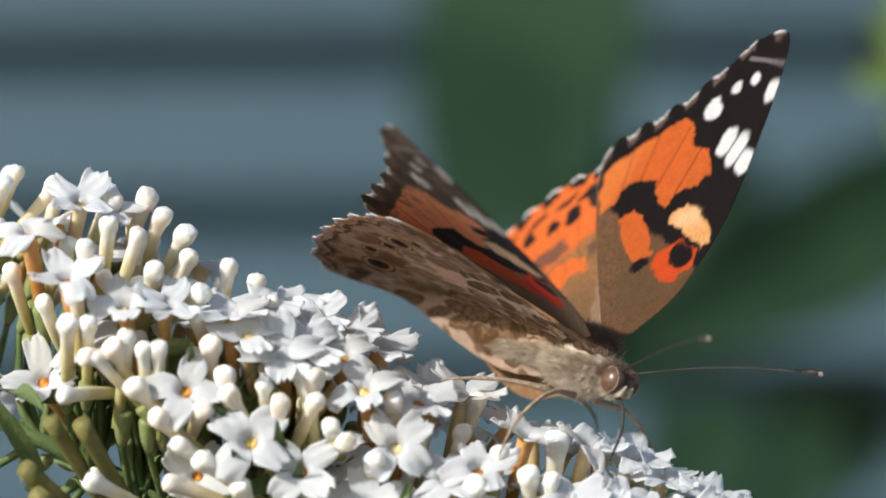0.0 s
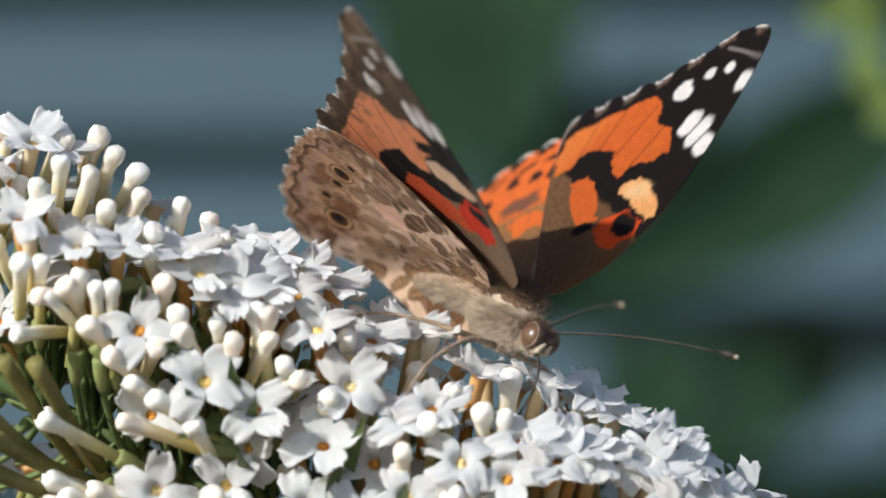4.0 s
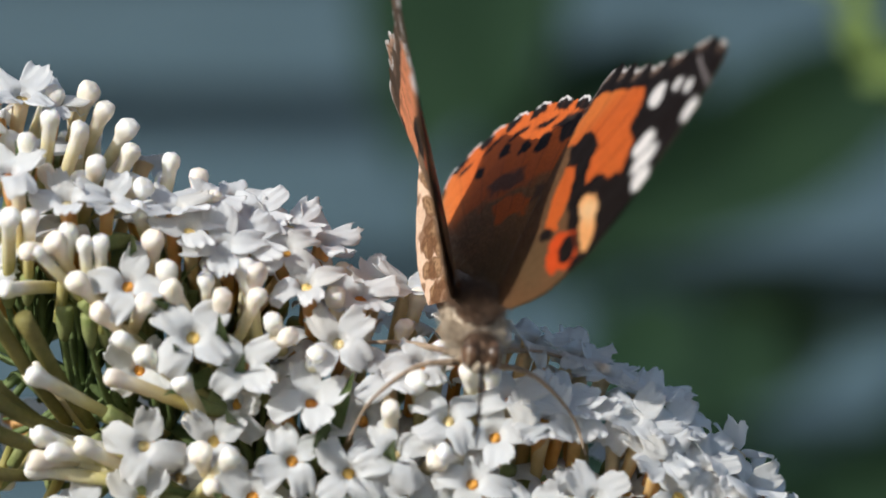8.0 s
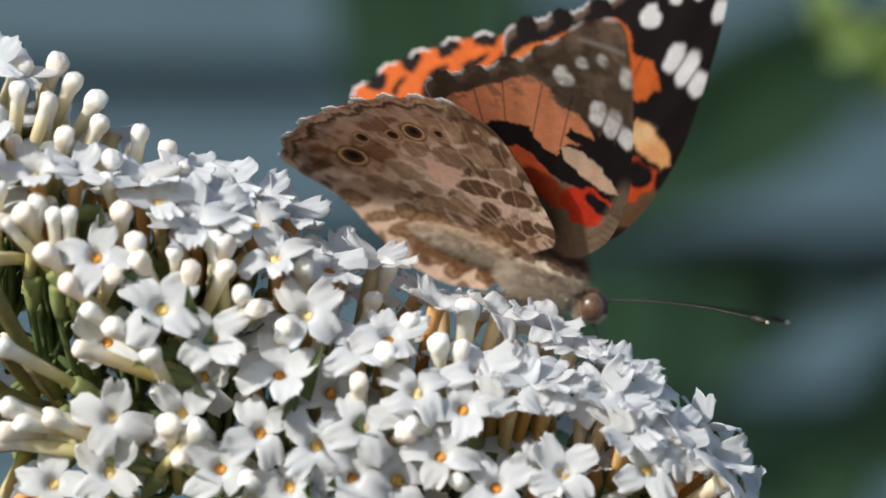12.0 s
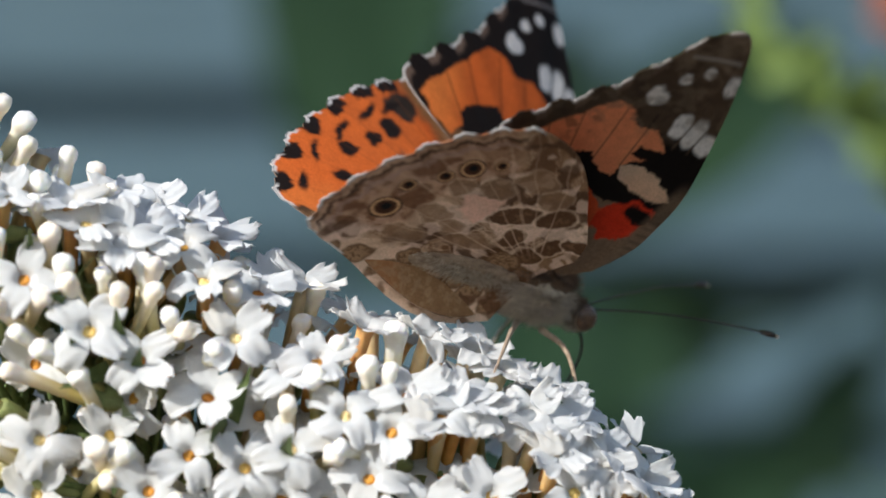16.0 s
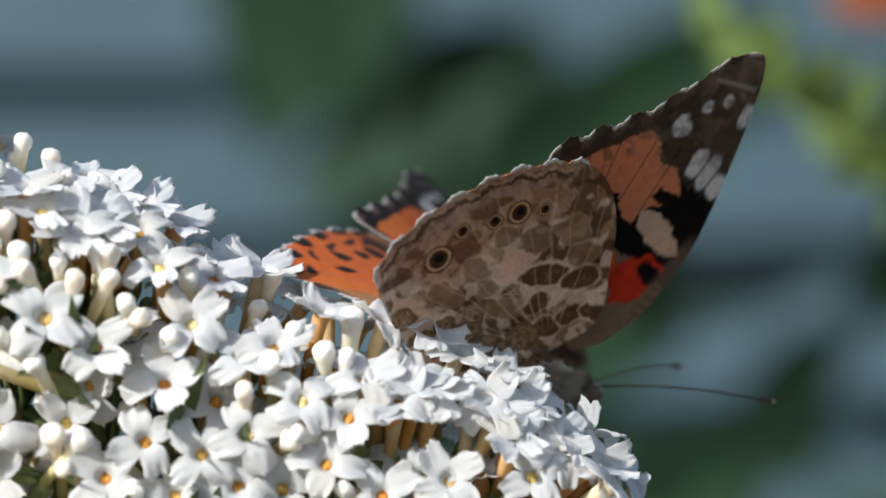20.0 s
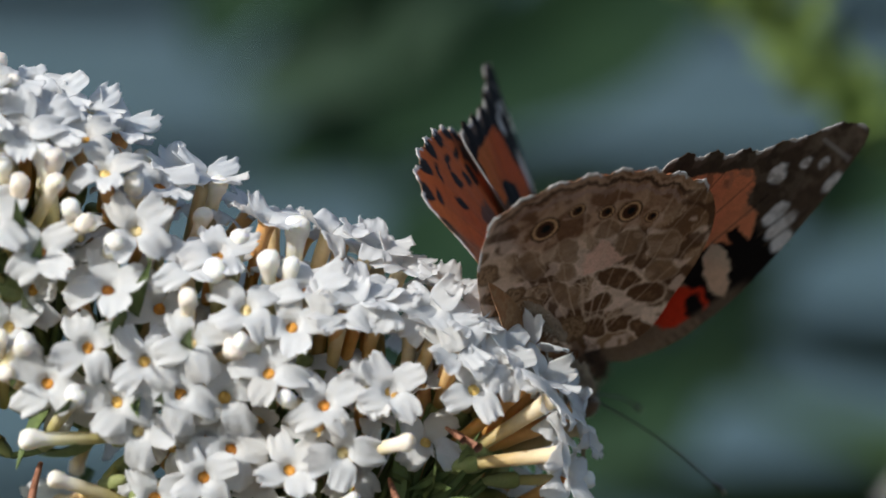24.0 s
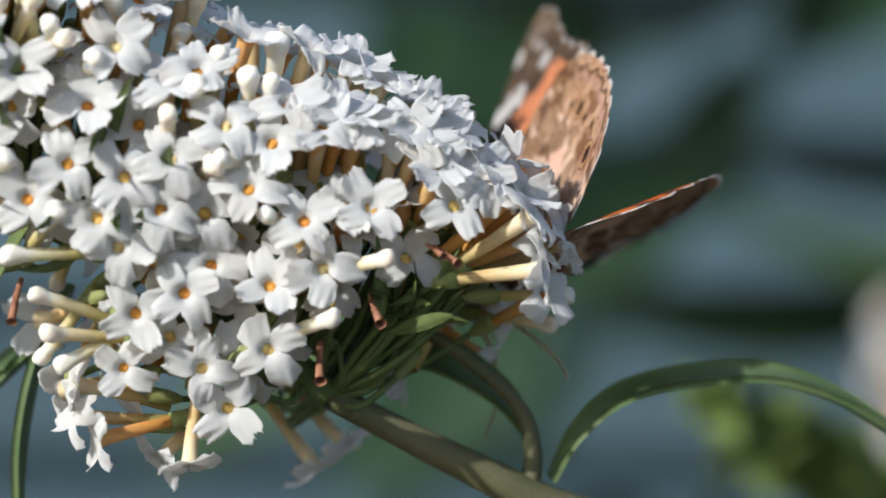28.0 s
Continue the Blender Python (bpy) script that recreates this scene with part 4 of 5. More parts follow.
def petal_mesh(seed, cup=0.0, ragged=0.0):
    """One broad, blunt lobe along +x, with thickness; its foot is a quarter of the funnel round the throat. z is the way the floret faces."""
    rnd = random.Random(seed)
    verts, faces = [], []
    NL, NW = 14, 17
    length, width = rnd.uniform(2.7, 3.3), rnd.uniform(1.16, 1.46)
    spoon, droop, twist = rnd.uniform(-0.9, 0.5), rnd.uniform(-1.3, 0.5), rnd.uniform(-0.35, 0.35)
    roll, flare = rnd.uniform(-0.5, 0.5), rnd.uniform(-0.06, 0.24)
    ph, notch = rnd.uniform(0, 6), rnd.uniform(0.0, 0.06)
    tooth = [rnd.uniform(-1, 1) for j in range(NW)]
    for layer in (0.0, -0.11):
        for i in range(NL):
            s = i / (NL - 1)
            foot = 0.40 + length * s
            free = max(0.0, (foot - 1.05) / (length - 0.65))
            w = min(foot * 1.04, 0.34 + 0.70 * foot, width * (0.90 + flare * free + 0.03 * math.sin(8 * s + ph)))
            for j in range(NW):
                q = j / (NW - 1) * 2 - 1
                f2 = free * free
                edge = (0.13 * math.sin(q * 5 + ph) + 0.08 * math.sin(q * 11 + 2 * ph)) * f2 * free + (0.08 + 0.15 * ragged) * tooth[j] * free ** 6
                x = foot - length * ((0.22 - 0.08 * ragged) * abs(q) ** 4 + notch * (1 - abs(q)) ** 2) * f2 + edge
                y = q * w * (1 - 0.08 * free ** 6) + twist * f2
                r = math.hypot(x, y)
                z = -1.25 * math.exp(-(max(0.0, r - 0.25) / 0.42) ** 1.6) + 0.10
                z += 0.25 * free + droop * f2 + spoon * q * q * free * 0.75 + roll * q * free + 0.22 * math.sin(q * 3.6 + ph) * f2 + 0.09 * math.sin(q * 8 + 5 * s + ph) * free
                z += (0.04 + 0.10 * ragged) * tooth[-1 - j] * free ** 4 + cup * free + layer * (1 - 0.5 * s)
                verts.append(Vector((x, y, z)) * MM)
    n = NL * NW
    for i in range(NL - 1):
        for j in range(NW - 1):
            a = i * NW + j
            faces.append((a, a + NW, a + NW + 1, a + 1))
            faces.append((n + a + 1, n + a + NW + 1, n + a + NW, n + a))
    ring = [i * NW for i in range(NL - 1)] + [(NL - 1) * NW + j for j in range(NW - 1)] + [i * NW + NW - 1 for i in range(NL - 1, 0, -1)] + [j for j in range(NW - 1, 0, -1)]
    for a, b in zip(ring, ring[1:] + ring[:1]):
        faces.append((b, a, n + a, n + b))
    return mesh_of("petal", verts, faces, PETAL)


def lathe(name, profile, material_, sides=10, bend=0.0, cap=True):
    """A turned shape: (z, radius) rings in mm along z."""
    pts = [Vector((bend * (z / 9) ** 2, 0, z)) * MM for z, r in profile]
    v, f = tube_data(pts, [r * MM for z, r in profile], sides, cap)
    return mesh_of(name, v, f, material_)


PETALS = [petal_mesh(s) for s in range(16)]
RAGGED = [petal_mesh(s + 30, 0.2, 1.0) for s in range(8)]
CUPPED = [petal_mesh(s + 50, 1.4, 0.5) for s in range(6)]
TUBES = [lathe("tube", ((-9.2 - k * 0.4, 0.42), (-8.0, 0.54), (-5, 0.60), (-2.2, 0.70), (-1.2, 0.72), (-0.55, 0.80), (-0.22, 1.05)), TUBE, 12, b, False) for k, b in enumerate((0.0, 0.7, -0.6, 1.1))]
THROATS = [lathe("throat", ((-1.6, 0.30), (-1.25, 0.50), (-0.66, 0.66 + 0.03 * k), (-0.95, 0.40), (-1.25, 0.22), (-1.4, 0.04)), THROAT, 12) for k in range(3)]
CALYXES = [lathe("calyx", ((-11.4, 0.18), (-10.8, 0.5), (-9.6, 0.78), (-7.9, 0.86), (-7.6, 0.72)), CALYX, 8)]


def bud_mesh(seed, k, bend):
    """A club-shaped bud: a slim tube under a head of four folded lobes."""
    rnd = random.Random(seed)
    profile = ((-9.5, 0.40), (-7.5, 0.50), (-4.5, 0.58), (-2.6, 0.62), (-1.7, 0.64), (-1.15, 0.78 * k), (-0.7, 0.95 * k), (-0.2, 0.99 * k), (0.18, 0.90 * k), (0.40, 0.66 * k), (0.48, 0.36 * k), (0.46, 0.04))
    sides, verts, faces = 16, [], []
    turn = rnd.uniform(0, 1.5)
    for z, r in profile:
        head = max(0.0, min(1.0, (z + 1.6) / 1.2))
        for j in range(sides):
            a = 2 * math.pi * j / sides
            rr = r * (1 + head * (0.07 * math.cos(4 * (a + turn)) + 0.05 * math.cos(a + 2 * turn)))
            verts.append(Vector((rr * math.cos(a) + bend * (z / 9) ** 2, rr * math.sin(a), z - 0.10 * head * math.cos(4 * (a + turn)) * r + 0.14 * head * math.cos(a - turn) * r)) * MM)
    for i in range(len(profile) - 1):
        for j in range(sides):
            j2 = (j + 1) % sides
            faces.append((i * sides + j, i * sides + j2, (i + 1) * sides + j2, (i + 1) * sides + j))
    faces.append(tuple((len(profile) - 1) * sides + j for j in range(sides)))
    return mesh_of("bud", verts, faces, BUD)


BUDS = [bud_mesh(i, k, b) for i, (k, b) in enumerate(((1.0, 0.4), (0.92, -0.5), (0.80, 0.9), (0.95, 0.0), (1.05, -0.9), (0.86, 0.6)))]
roots = []     # where the stalks must reach, with the floret's outward direction
taken = []     # skin places already filled


def bloom(place, out, size=1.0, rnd=random, loose=1.0):
    tilt = Vector((rnd.gauss(0, 0.17), rnd.gauss(0, 0.13), rnd.gauss(0.04, 0.16))) * loose
    out = (out + tilt).normalized()
    m = Matrix.Translation(place - ORIGIN) @ frame_to(out, rnd.uniform(0, 6.283)) @ Matrix.Scale(size, 4)
    fl = part("floret", rnd.choice(TUBES), panicle, m=m)
    kind = CUPPED if rnd.random() < 0.12 else PETALS
    for k in range(4):
        part("petal", rnd.choice(kind), fl, m=Matrix.Rotation(math.pi / 2 * k + rnd.uniform(-0.16, 0.16), 4, "Z"))
    part("throat", rnd.choice(THROATS), fl)
    part("calyx", CALYXES[0], fl)
    roots.append((place - out * 0.0112 * size, out))
    taken.append(place)


def bud(place, out, size=1.0, rnd=random):
    out = (out + Vector((rnd.gauss(0, 0.30), rnd.gauss(0, 0.22), rnd.gauss(0.0, 0.22)))).normalized()
    m = Matrix.Translation(place - ORIGIN) @ frame_to(out, rnd.uniform(0, 6.283)) @ Matrix.Scale(size, 4)
    b = part("bud", rnd.choice(BUDS), panicle, m=m)
    part("calyx", CALYXES[0], b)
    roots.append((place - out * 0.0112 * size, out))
    taken.append(place)


def raised(out, k):
    """Florets turn up towards the light."""
    return (out + Vector((-0.35 * k, 0, k))).normalized()


def set_floret(u, v, right, up, spin, near=0.0, size=1.0, lobes="round"):
    """A floret whose throat is at plan place u, v; it faces right and up by these parts of one, with a lobe towards spin (degrees, from the right over the top)."""
    place, _ = from_plan(u, v)
    place = at(u, v, place.y / MM - near)
    out = Vector((right, -math.sqrt(max(0.03, 1 - right * right - up * up)), up)).normalized()
    a = Vector((math.cos(radians(spin)), 0, math.sin(radians(spin))))
    a = (a - out * a.dot(out)).normalized()
    turn = Matrix((a, out.cross(a), out)).transposed().to_4x4()
    fl = part("floret", random.choice(TUBES), panicle, m=Matrix.Translation(place - ORIGIN) @ turn @ Matrix.Scale(size, 4))
    kind = {"round": PETALS, "ragged": RAGGED, "cupped": CUPPED}[lobes]
    for k in range(4):
        part("petal", random.choice(RAGGED if kind is PETALS and random.random() < 0.3 else kind), fl, m=Matrix.Rotation(math.pi / 2 * k + random.uniform(-0.12, 0.12), 4, "Z"))
    part("throat", random.choice(THROATS), fl)
    part("calyx", CALYXES[0], fl)
    roots.append((place - out * 0.0112 * size, out))
    taken.append(place)


def set_bud(u, v, right, up, size=1.0, near=0.5):
    """A bud with its head at plan place u, v, which leans right and up by these parts of one."""
    place, _ = from_plan(u, v)
    place = at(u, v, place.y / MM - near)
    out = Vector((right, -math.sqrt(max(0.03, 1 - right * right - up * up)), up)).normalized()
    b = part("bud", random.choice(BUDS), panicle, m=Matrix.Translation(place - ORIGIN) @ frame_to(out, random.uniform(0, 6.283)) @ Matrix.Scale(size, 4))
    part("calyx", CALYXES[0], b)
    roots.append((place - out * 0.0112 * size, out))
    taken.append(place)


# florets of the near side, cyme by cyme
# the lowest cyme beside the bare stalk
for row in ((253, 790, 0.0, 0.05, 70), (378, 781, 0.1, 0.15, 130, -1.5), (249, 884, 0.0, 0.2, 145), (150, 905, 0.0, 0.3, 85),):
    set_floret(*row)
# below the unopened end
for row in ((225, 503, 0.0, 0.35, 78), (341, 594, 0.05, 0.3, 55, 0.5, 1.12), (429, 646, 0.0, 0.25, 45), (395, 436, 0.0, 0.5, 95, 0, 1.05), (118, 350, 0.0, 0.80, 25), (192, 352, 0.15, 0.80, 70, 0, 0.9, 'ragged'), (308, 365, 0.0, 0.88, 60, 0, 1.0, 'ragged'), (335, 400, 0.05, 0.7, 30), (14, 300, 0.0, 0.82, 40), (40, 165, 0.2, 0.75, 60, 0, 1.0, 'ragged'), (96, 180, 0.15, 0.85, 90, -1, 0.9, 'ragged'), (440, 425, 0.1, 0.6, 50),):
    set_floret(*row)
# the middle
for row in ((598, 604, 0.0, 0.35, 50), (550, 706, 0.0, 0.6, 20, -1.0, 1.05), (517, 813, 0.05, 0.3, 120), (616, 836, 0.0, 0.25, 50), (699, 801, 0.1, 0.35, 30), (446, 877, 0.0, 0.3, 55), (690, 660, 0.05, 0.65, -45, -0.5), (745, 640, 0.2, 0.65, 30), (540, 500, -0.1, 0.65, 20), (640, 520, 0.15, 0.75, 40), (505, 440, 0.1, 0.6, 45), (460, 375, 0.1, 0.7, 60),):
    set_floret(*row)
# the shoulder
for row in ((794, 739, 0.0, 0.5, 130), (876, 769, 0.0, 0.5, 100), (836, 852, 0.0, 0.45, 80), (960, 745, 0.1, 0.65, 60), (1005, 712, 0.2, 0.8, 30), (1120, 738, 0.2, 0.6, 45), (1055, 883, 0.05, 0.35, 40), (1203, 877, 0.1, 0.35, 30), (1172, 812, 0.2, 0.7, 60, 0, 1.0, 'ragged'), (935, 908, 0.0, 0.4, 40), (1010, 880, 0.1, 0.5, 10, -1.0), (905, 700, 0.1, 0.75, 40),):
    set_floret(*row)
# along the crest
for row in ((515, 392, 0.25, 0.8, 60, 0, 1.0, 'ragged'), (575, 425, 0.3, 0.85, 45, 0, 1.1, 'ragged'), (675, 500, 0.3, 0.85, 40), (725, 505, 0.3, 0.88, 60, 0, 1.0, 'ragged'), (420, 345, 0.15, 0.85, 30), (365, 350, 0.2, 0.85, 0),):
    set_floret(*row)
# the underside, facing out
for row in ((568, 910, -0.05, 0.2, 170), (607, 963, 0.0, 0.05, 92), (681, 895, 0.0, 0.15, 80), (762, 902, 0.2, 0.0, 30, -1.0, 1.1), (724, 1044, 0.0, 0.05, 40), (638, 1082, 0.0, 0.0, 30), (617, 1179, -0.1, 0.0, 60, 0, 0.85), (758, 1178, 0.05, 0.05, 80), (804, 1250, 0.0, 0.0, 55), (875, 1143, 0.05, 0.05, 40), (876, 1023, 0.0, 0.45, 30), (971, 998, 0.05, 0.0, 95),):
    set_floret(*row)
# half hidden behind those
for row in ((773, 993, 0.1, 0.1, 10, -1.5), (727, 978, 0.0, 0.1, 60, -2.5), (699, 1125, -0.1, -0.1, 20, -2.0), (810, 1164, 0.0, 0.1, 15, -2.0), (988, 709, 0.1, 0.75, 30), (964, 734, 0.05, 0.7, 60, 0.3), (1034, 728, 0.2, 0.75, 20), (1140, 756, 0.2, 0.75, 30), (1185, 750, 0.3, 0.75, 60, 0, 1.0, 'ragged'), (1171, 801, 0.2, 0.6, 45), (1252, 835, 0.35, 0.6, 30),):
    set_floret(*row)
# the crest towards the end cyme
for row in ((832, 582, 0.3, 0.88, 45, 0, 1.0, 'ragged'), (942, 600, 0.35, 0.88, 20), (1017, 623, 0.35, 0.88, 70, 0, 1.0, 'ragged'), (1073, 657, 0.35, 0.85, 50, 0, 1.0, 'ragged'), (1158, 691, 0.4, 0.82, 70, 0, 1.0, 'ragged'), (1210, 740, 0.45, 0.8, 40), (1266, 805, 0.5, 0.75, 60), (1328, 849, 0.55, 0.72, 30),):
    set_floret(*row)
# club-shaped buds
for row in ((94, 166, 0.2, 0.75), (90, 205, 0.15, 0.8), (160, 158, 0.4, 0.8), (186, 190, 0.4, 0.8), (228, 222, 0.45, 0.75), (234, 265, 0.4, 0.75), (170, 286, 0.2, 0.75), (303, 280, 0.15, 0.9), (353, 308, 0.1, 0.9), (142, 226, 0.3, 0.85), (48, 246, 0.1, 0.85), (30, 322, 0.0, 0.8),):
    set_bud(*row)
for row in ((255, 330, 0.6, 0.45), (243, 368, -0.1, 0.6), (16, 382, 0.1, 0.7), (53, 382, 0.1, 0.8, 0.85), (122, 406, 0.1, 0.85), (95, 424, -0.3, 0.7), (150, 428, 0.0, 0.9, 0.9), (177, 426, 0.0, 0.9, 0.9), (272, 420, 0.1, 0.8), (46, 446, -0.75, -0.1), (64, 444, -0.6, 0.7, 0.8), (8, 514, -0.6, -0.1),):
    set_bud(*row)
for row in ((132, 495, -0.55, 0.6), (172, 550, -0.6, 0.55), (212, 598, -0.6, 0.5), (252, 627, -0.65, 0.5), (195, 667, -0.85, 0.3), (57, 662, -0.75, 0.45), (320, 674, -0.3, 0.6), (69, 768, -0.8, 0.4), (92, 798, -0.85, 0.2), (144, 789, -0.8, 0.45), (58, 816, -0.9, 0.0), (354, 800, -0.1, 0.6),):
    set_bud(*row)
for row in ((410, 806, 0.5, 0.6, 0.95), (373, 862, -0.2, 0.3), (364, 492, 0.0, 0.85, 0.75), (299, 508, -0.4, 0.7), (258, 534, 0.3, 0.5, 1.0), (294, 474, -0.1, 0.75), (457, 520, 0.35, 0.8, 0.9), (482, 568, -0.1, 0.5), (513, 594, 0.5, 0.3), (395, 524, 0.2, 0.8), (378, 348, 0.0, 0.7), (592, 522, -0.1, 0.6),):
    set_bud(*row)
for row in ((742, 520, 0.2, 0.8), (562, 627, 0.2, 0.4), (691, 722, 0.0, 0.7), (736, 672, -0.1, 0.5), (778, 812, 0.3, 0.3), (782, 614, 0.1, 0.8), (435, 472, -0.1, 0.93, 1.15), (450, 476, 0.1, 0.93, 1.1),):
    set_bud(*row)
# buds of the underside
for row in ((498, 898, 0.3, 0.5), (866, 899, -0.3, 0.3), (1088, 974, 0.8, 0.3), (992, 1081, 0.8, 0.4), (459, 1049, -0.9, 0.25, 0.95), (480, 1117, -0.9, 0.1, 0.95), (505, 1175, -0.85, -0.4, 0.95), (409, 979, -0.95, 0.0), (780, 802, -0.6, 0.2), (884, 591, 0.1, 0.85, 1.3), (833, 651, 0.0, 0.9), (873, 661, 0.1, 0.9),):
    set_bud(*row)


def side_bloom(u0, v0, u1, v1, y, size=1.0, kind="floret"):
    """A floret or bud whose tube lies across the view, from u0, v0 to its face at u1, v1."""
    a, b = at(u0, v0, y + 2), at(u1, v1, y)
    out = (b - a).normalized()
    if kind == "floret":
        bloom(b, out, size, loose=0.5)
    else:
        bud(b, out + Vector((0, 0, 0.05)), size)


# the end cyme, whose tubes fan out sideways
for u0, v0, u1, v1, y in ((1200, 987, 1303, 859, -8), (1200, 987, 1344, 892, -9), (1190, 998, 1350, 935, -5), (1200, 1008, 1364, 993, -10), (1189, 987, 1385, 914, -3), (1180, 998, 1277, 845, -6), (1190, 998, 1359, 859, 0), (1180, 1018, 1391, 944, 1), (1189, 987, 1328, 844, 4), (1190, 1018, 1302, 1062, 6)):
    side_bloom(u0, v0, u1, v1, y)
side_bloom(1191, 1063, 1382, 1092, 5, 0.95, "bud")
# hanging florets on the far side and below
for u0, v0, u1, v1, y in ((1161, 1079, 1302, 1057, 11), (1151, 1089, 1264, 1159, 13), (1002, 1213, 1102, 1181, 12), (902, 1265, 964, 1356, 12), (962, 1264, 1014, 1315, 14), (991, 1172, 1061, 1121, 12)):
    side_bloom(u0, v0, u1, v1, y)
for u0, v0, u1, v1, y in ((731, 1271, 571, 1308, -6), (701, 1267, 531, 1263, -5), (700, 1216, 530, 1207, -5), (736, 1266, 737, 1353, -7), (746, 1276, 682, 1343, -3)):
    side_bloom(u0, v0, u1, v1, y, 0.9)
# buds that reach out on long tubes beside the bare stalk
for u0, v0, u1, v1, y in ((150, 750, 57, 655, -6), (190, 790, 65, 768, -8), (200, 815, 95, 797, -9), (215, 812, 140, 790, -8), (180, 835, 55, 828, -9)):
    side_bloom(u0, v0, u1, v1, y, 1.05, "bud")

fill = random.Random(7)
for k in range(22000):
    along, phi = fill.uniform(-342, 1420), fill.uniform(-75, 285)
    if phi < -38 and along > 380:
        continue
    if phi < 34 and along > 780 and fill.random() < 0.86:
        continue
    scale = fill.uniform(0.48, 0.70) if phi < 40 else fill.uniform(0.68, 0.90) if phi < 75 else fill.uniform(0.80, 0.97)
    place, out = surface(along, phi, scale)
    front = phi < 100
    k = 1 + place.y / REACH
    u, v = 784 + place.x / (0.05 * MM * k), 441 - (place.z - 1.2) / (0.05 * MM * k)
    floor_v = 1000 if u < 450 else 1235 if u < 800 else 1235 - (u - 800) * 0.9 if u < 1000 else 1055
    if v > floor_v or (front and 1120 < u < 1335 and 925 < v):
        continue
    if front and u < 215 and 490 < v < 770:
        continue
    gap = (0.0036 if phi > 50 else 0.0046) if front else 0.0052
    if along > 620 and front:
        gap *= 0.85
    if any((place - q).length < gap for q in taken):
        continue
    early = 0.28 if along < 500 else 0.55 if along < 900 else 0.80
    if fill.random() < early and not (phi < 40 and along < 500):
        bud(place, raised(out, 0.45 if phi < 60 else 0.15), fill.uniform(0.8, 1.0), fill)
    else:
        bloom(place, raised(out, 0.45 if phi > -10 else 0.20), fill.uniform(0.88, 1.05), fill, 1.7)

# rachis, branchlets and bracts
RACHIS = [at(1345, 1404, 3), at(1160, 1312, 3), at(985, 1224, 2), at(800, 1075, 2), at(450, 850, 1), at(100, 655, 0), at(-400, 420, 0)]
line_pts = curve_points(RACHIS[2:], 40)
part("rachis", rod("rachis", [p - ORIGIN for p in line_pts], [MM * (1.5 - 0.9 * i / 39) for i in range(40)], GREEN, 10), panicle, "green central stalk")
sv, sf = [], []
hubs = [line_pts[i] for i in range(0, 40, 2)]
for base, out in roots:
    hub = min(hubs, key=lambda h: (h - base + Vector((-0.006, 0, -0.003))).length)
    mid = hub.lerp(base, 0.55) - out * 0.0015 + Vector((0, 0, -0.001))
    v, f = tube_data(curve_points([hub - ORIGIN, mid - ORIGIN, base - ORIGIN], 6), [0.0005, 0.00045, 0.0004, 0.00036, 0.00033, 0.0003], 5, False)
    o = len(sv)
    sv += v
    sf += [tuple(i + o for i in q) for q in f]
tagged(part("branching", mesh_of("branching", sv, sf, GREEN), panicle, "green branching that carries the florets"), kind="stuff")
# olive tubes by the bare stalk, coloured darker to stand for shadow
for u0, v0, u1, v1, r in ((160, 750, 40, 562, 0.80), (120, 750, -14, 556, 0.75), (140, 775, -40, 690, 0.85), (130, 790, -60, 640, 0.8), (110, 800, -50, 745, 0.8), (90, 840, -60, 826, 0.7)):
    pts = curve_points([at(u0, v0, -4) - ORIGIN, at((u0 + u1) / 2, (v0 + v1) / 2 + 8, -9) - ORIGIN, at(u1, v1, -14) - ORIGIN], 10)
    part("floret_tube", rod("floret_tube", pts, [MM * r * (0.75 + 0.3 * (i / 9) ** 2) for i in range(10)], SHADED_OLIVE_TUBE, 10), panicle, "olive-green floret tube, its colour darkened for shade")
for ctrl, r in ((((140, 715), (128, 640), (126, 560), (112, 505), (70, 448)), 0.55), (((150, 700), (165, 650), (176, 622), (192, 620), (190, 634)), 0.20), (((130, 640), (112, 590), (104, 560), (116, 552), (120, 566)), 0.20), (((126, 600), (142, 572), (158, 566), (160, 580)), 0.18), (((120, 730), (60, 690), (28, 660), (12, 672)), 0.24), (((150, 730), (190, 700), (214, 672), (226, 676)), 0.22), (((118, 560), (96, 530), (84, 540)), 0.18), (((90, 760), (40, 740), (5, 742)), 0.30)):
    pts = curve_points([at(u, v, -3) - ORIGIN for u, v in ctrl], 18)
    part("bract", rod("bract", pts, [MM * r * (1.0 - 0.6 * i / 17) for i in range(18)], GREEN, 6), panicle, "thin curled green bract")


def blade_mesh(name, length, width, material_, bend, seed, n=12, fold=0.25, wave=0.05):
    """A pointed leaf along +x with a midrib fold and thickness (metres)."""
    rnd = random.Random(seed)
    verts, faces = [], []
    ph = rnd.uniform(0, 6)
    NW = 7
    th = max(0.00015, width * 0.02)
    for layer in (0, -th):
        base = len(verts)
        for i in range(n):
            s = i / (n - 1)
            w = width * 0.5 * (math.sin(math.pi * s ** 0.75) ** 0.9 + 0.03)
            ang = bend * s
            x = length * (math.sin(ang) / bend if abs(bend) > 1e-3 else s)
            z = length * ((math.cos(ang) - 1) / bend if abs(bend) > 1e-3 else 0)
            for j in range(NW):
                q = j / (NW - 1) * 2 - 1
                verts.append(Vector((x, q * w, z + fold * abs(q) * w + wave * w * math.sin(9 * s + ph + q) + layer)))
        for i in range(n - 1):
            for j in range(NW - 1):
                a = base + i * NW + j
                f = (a, a + NW, a + NW + 1, a + 1)
                faces.append(f if layer == 0 else f[::-1])
    return mesh_of(name, verts, faces, material_)


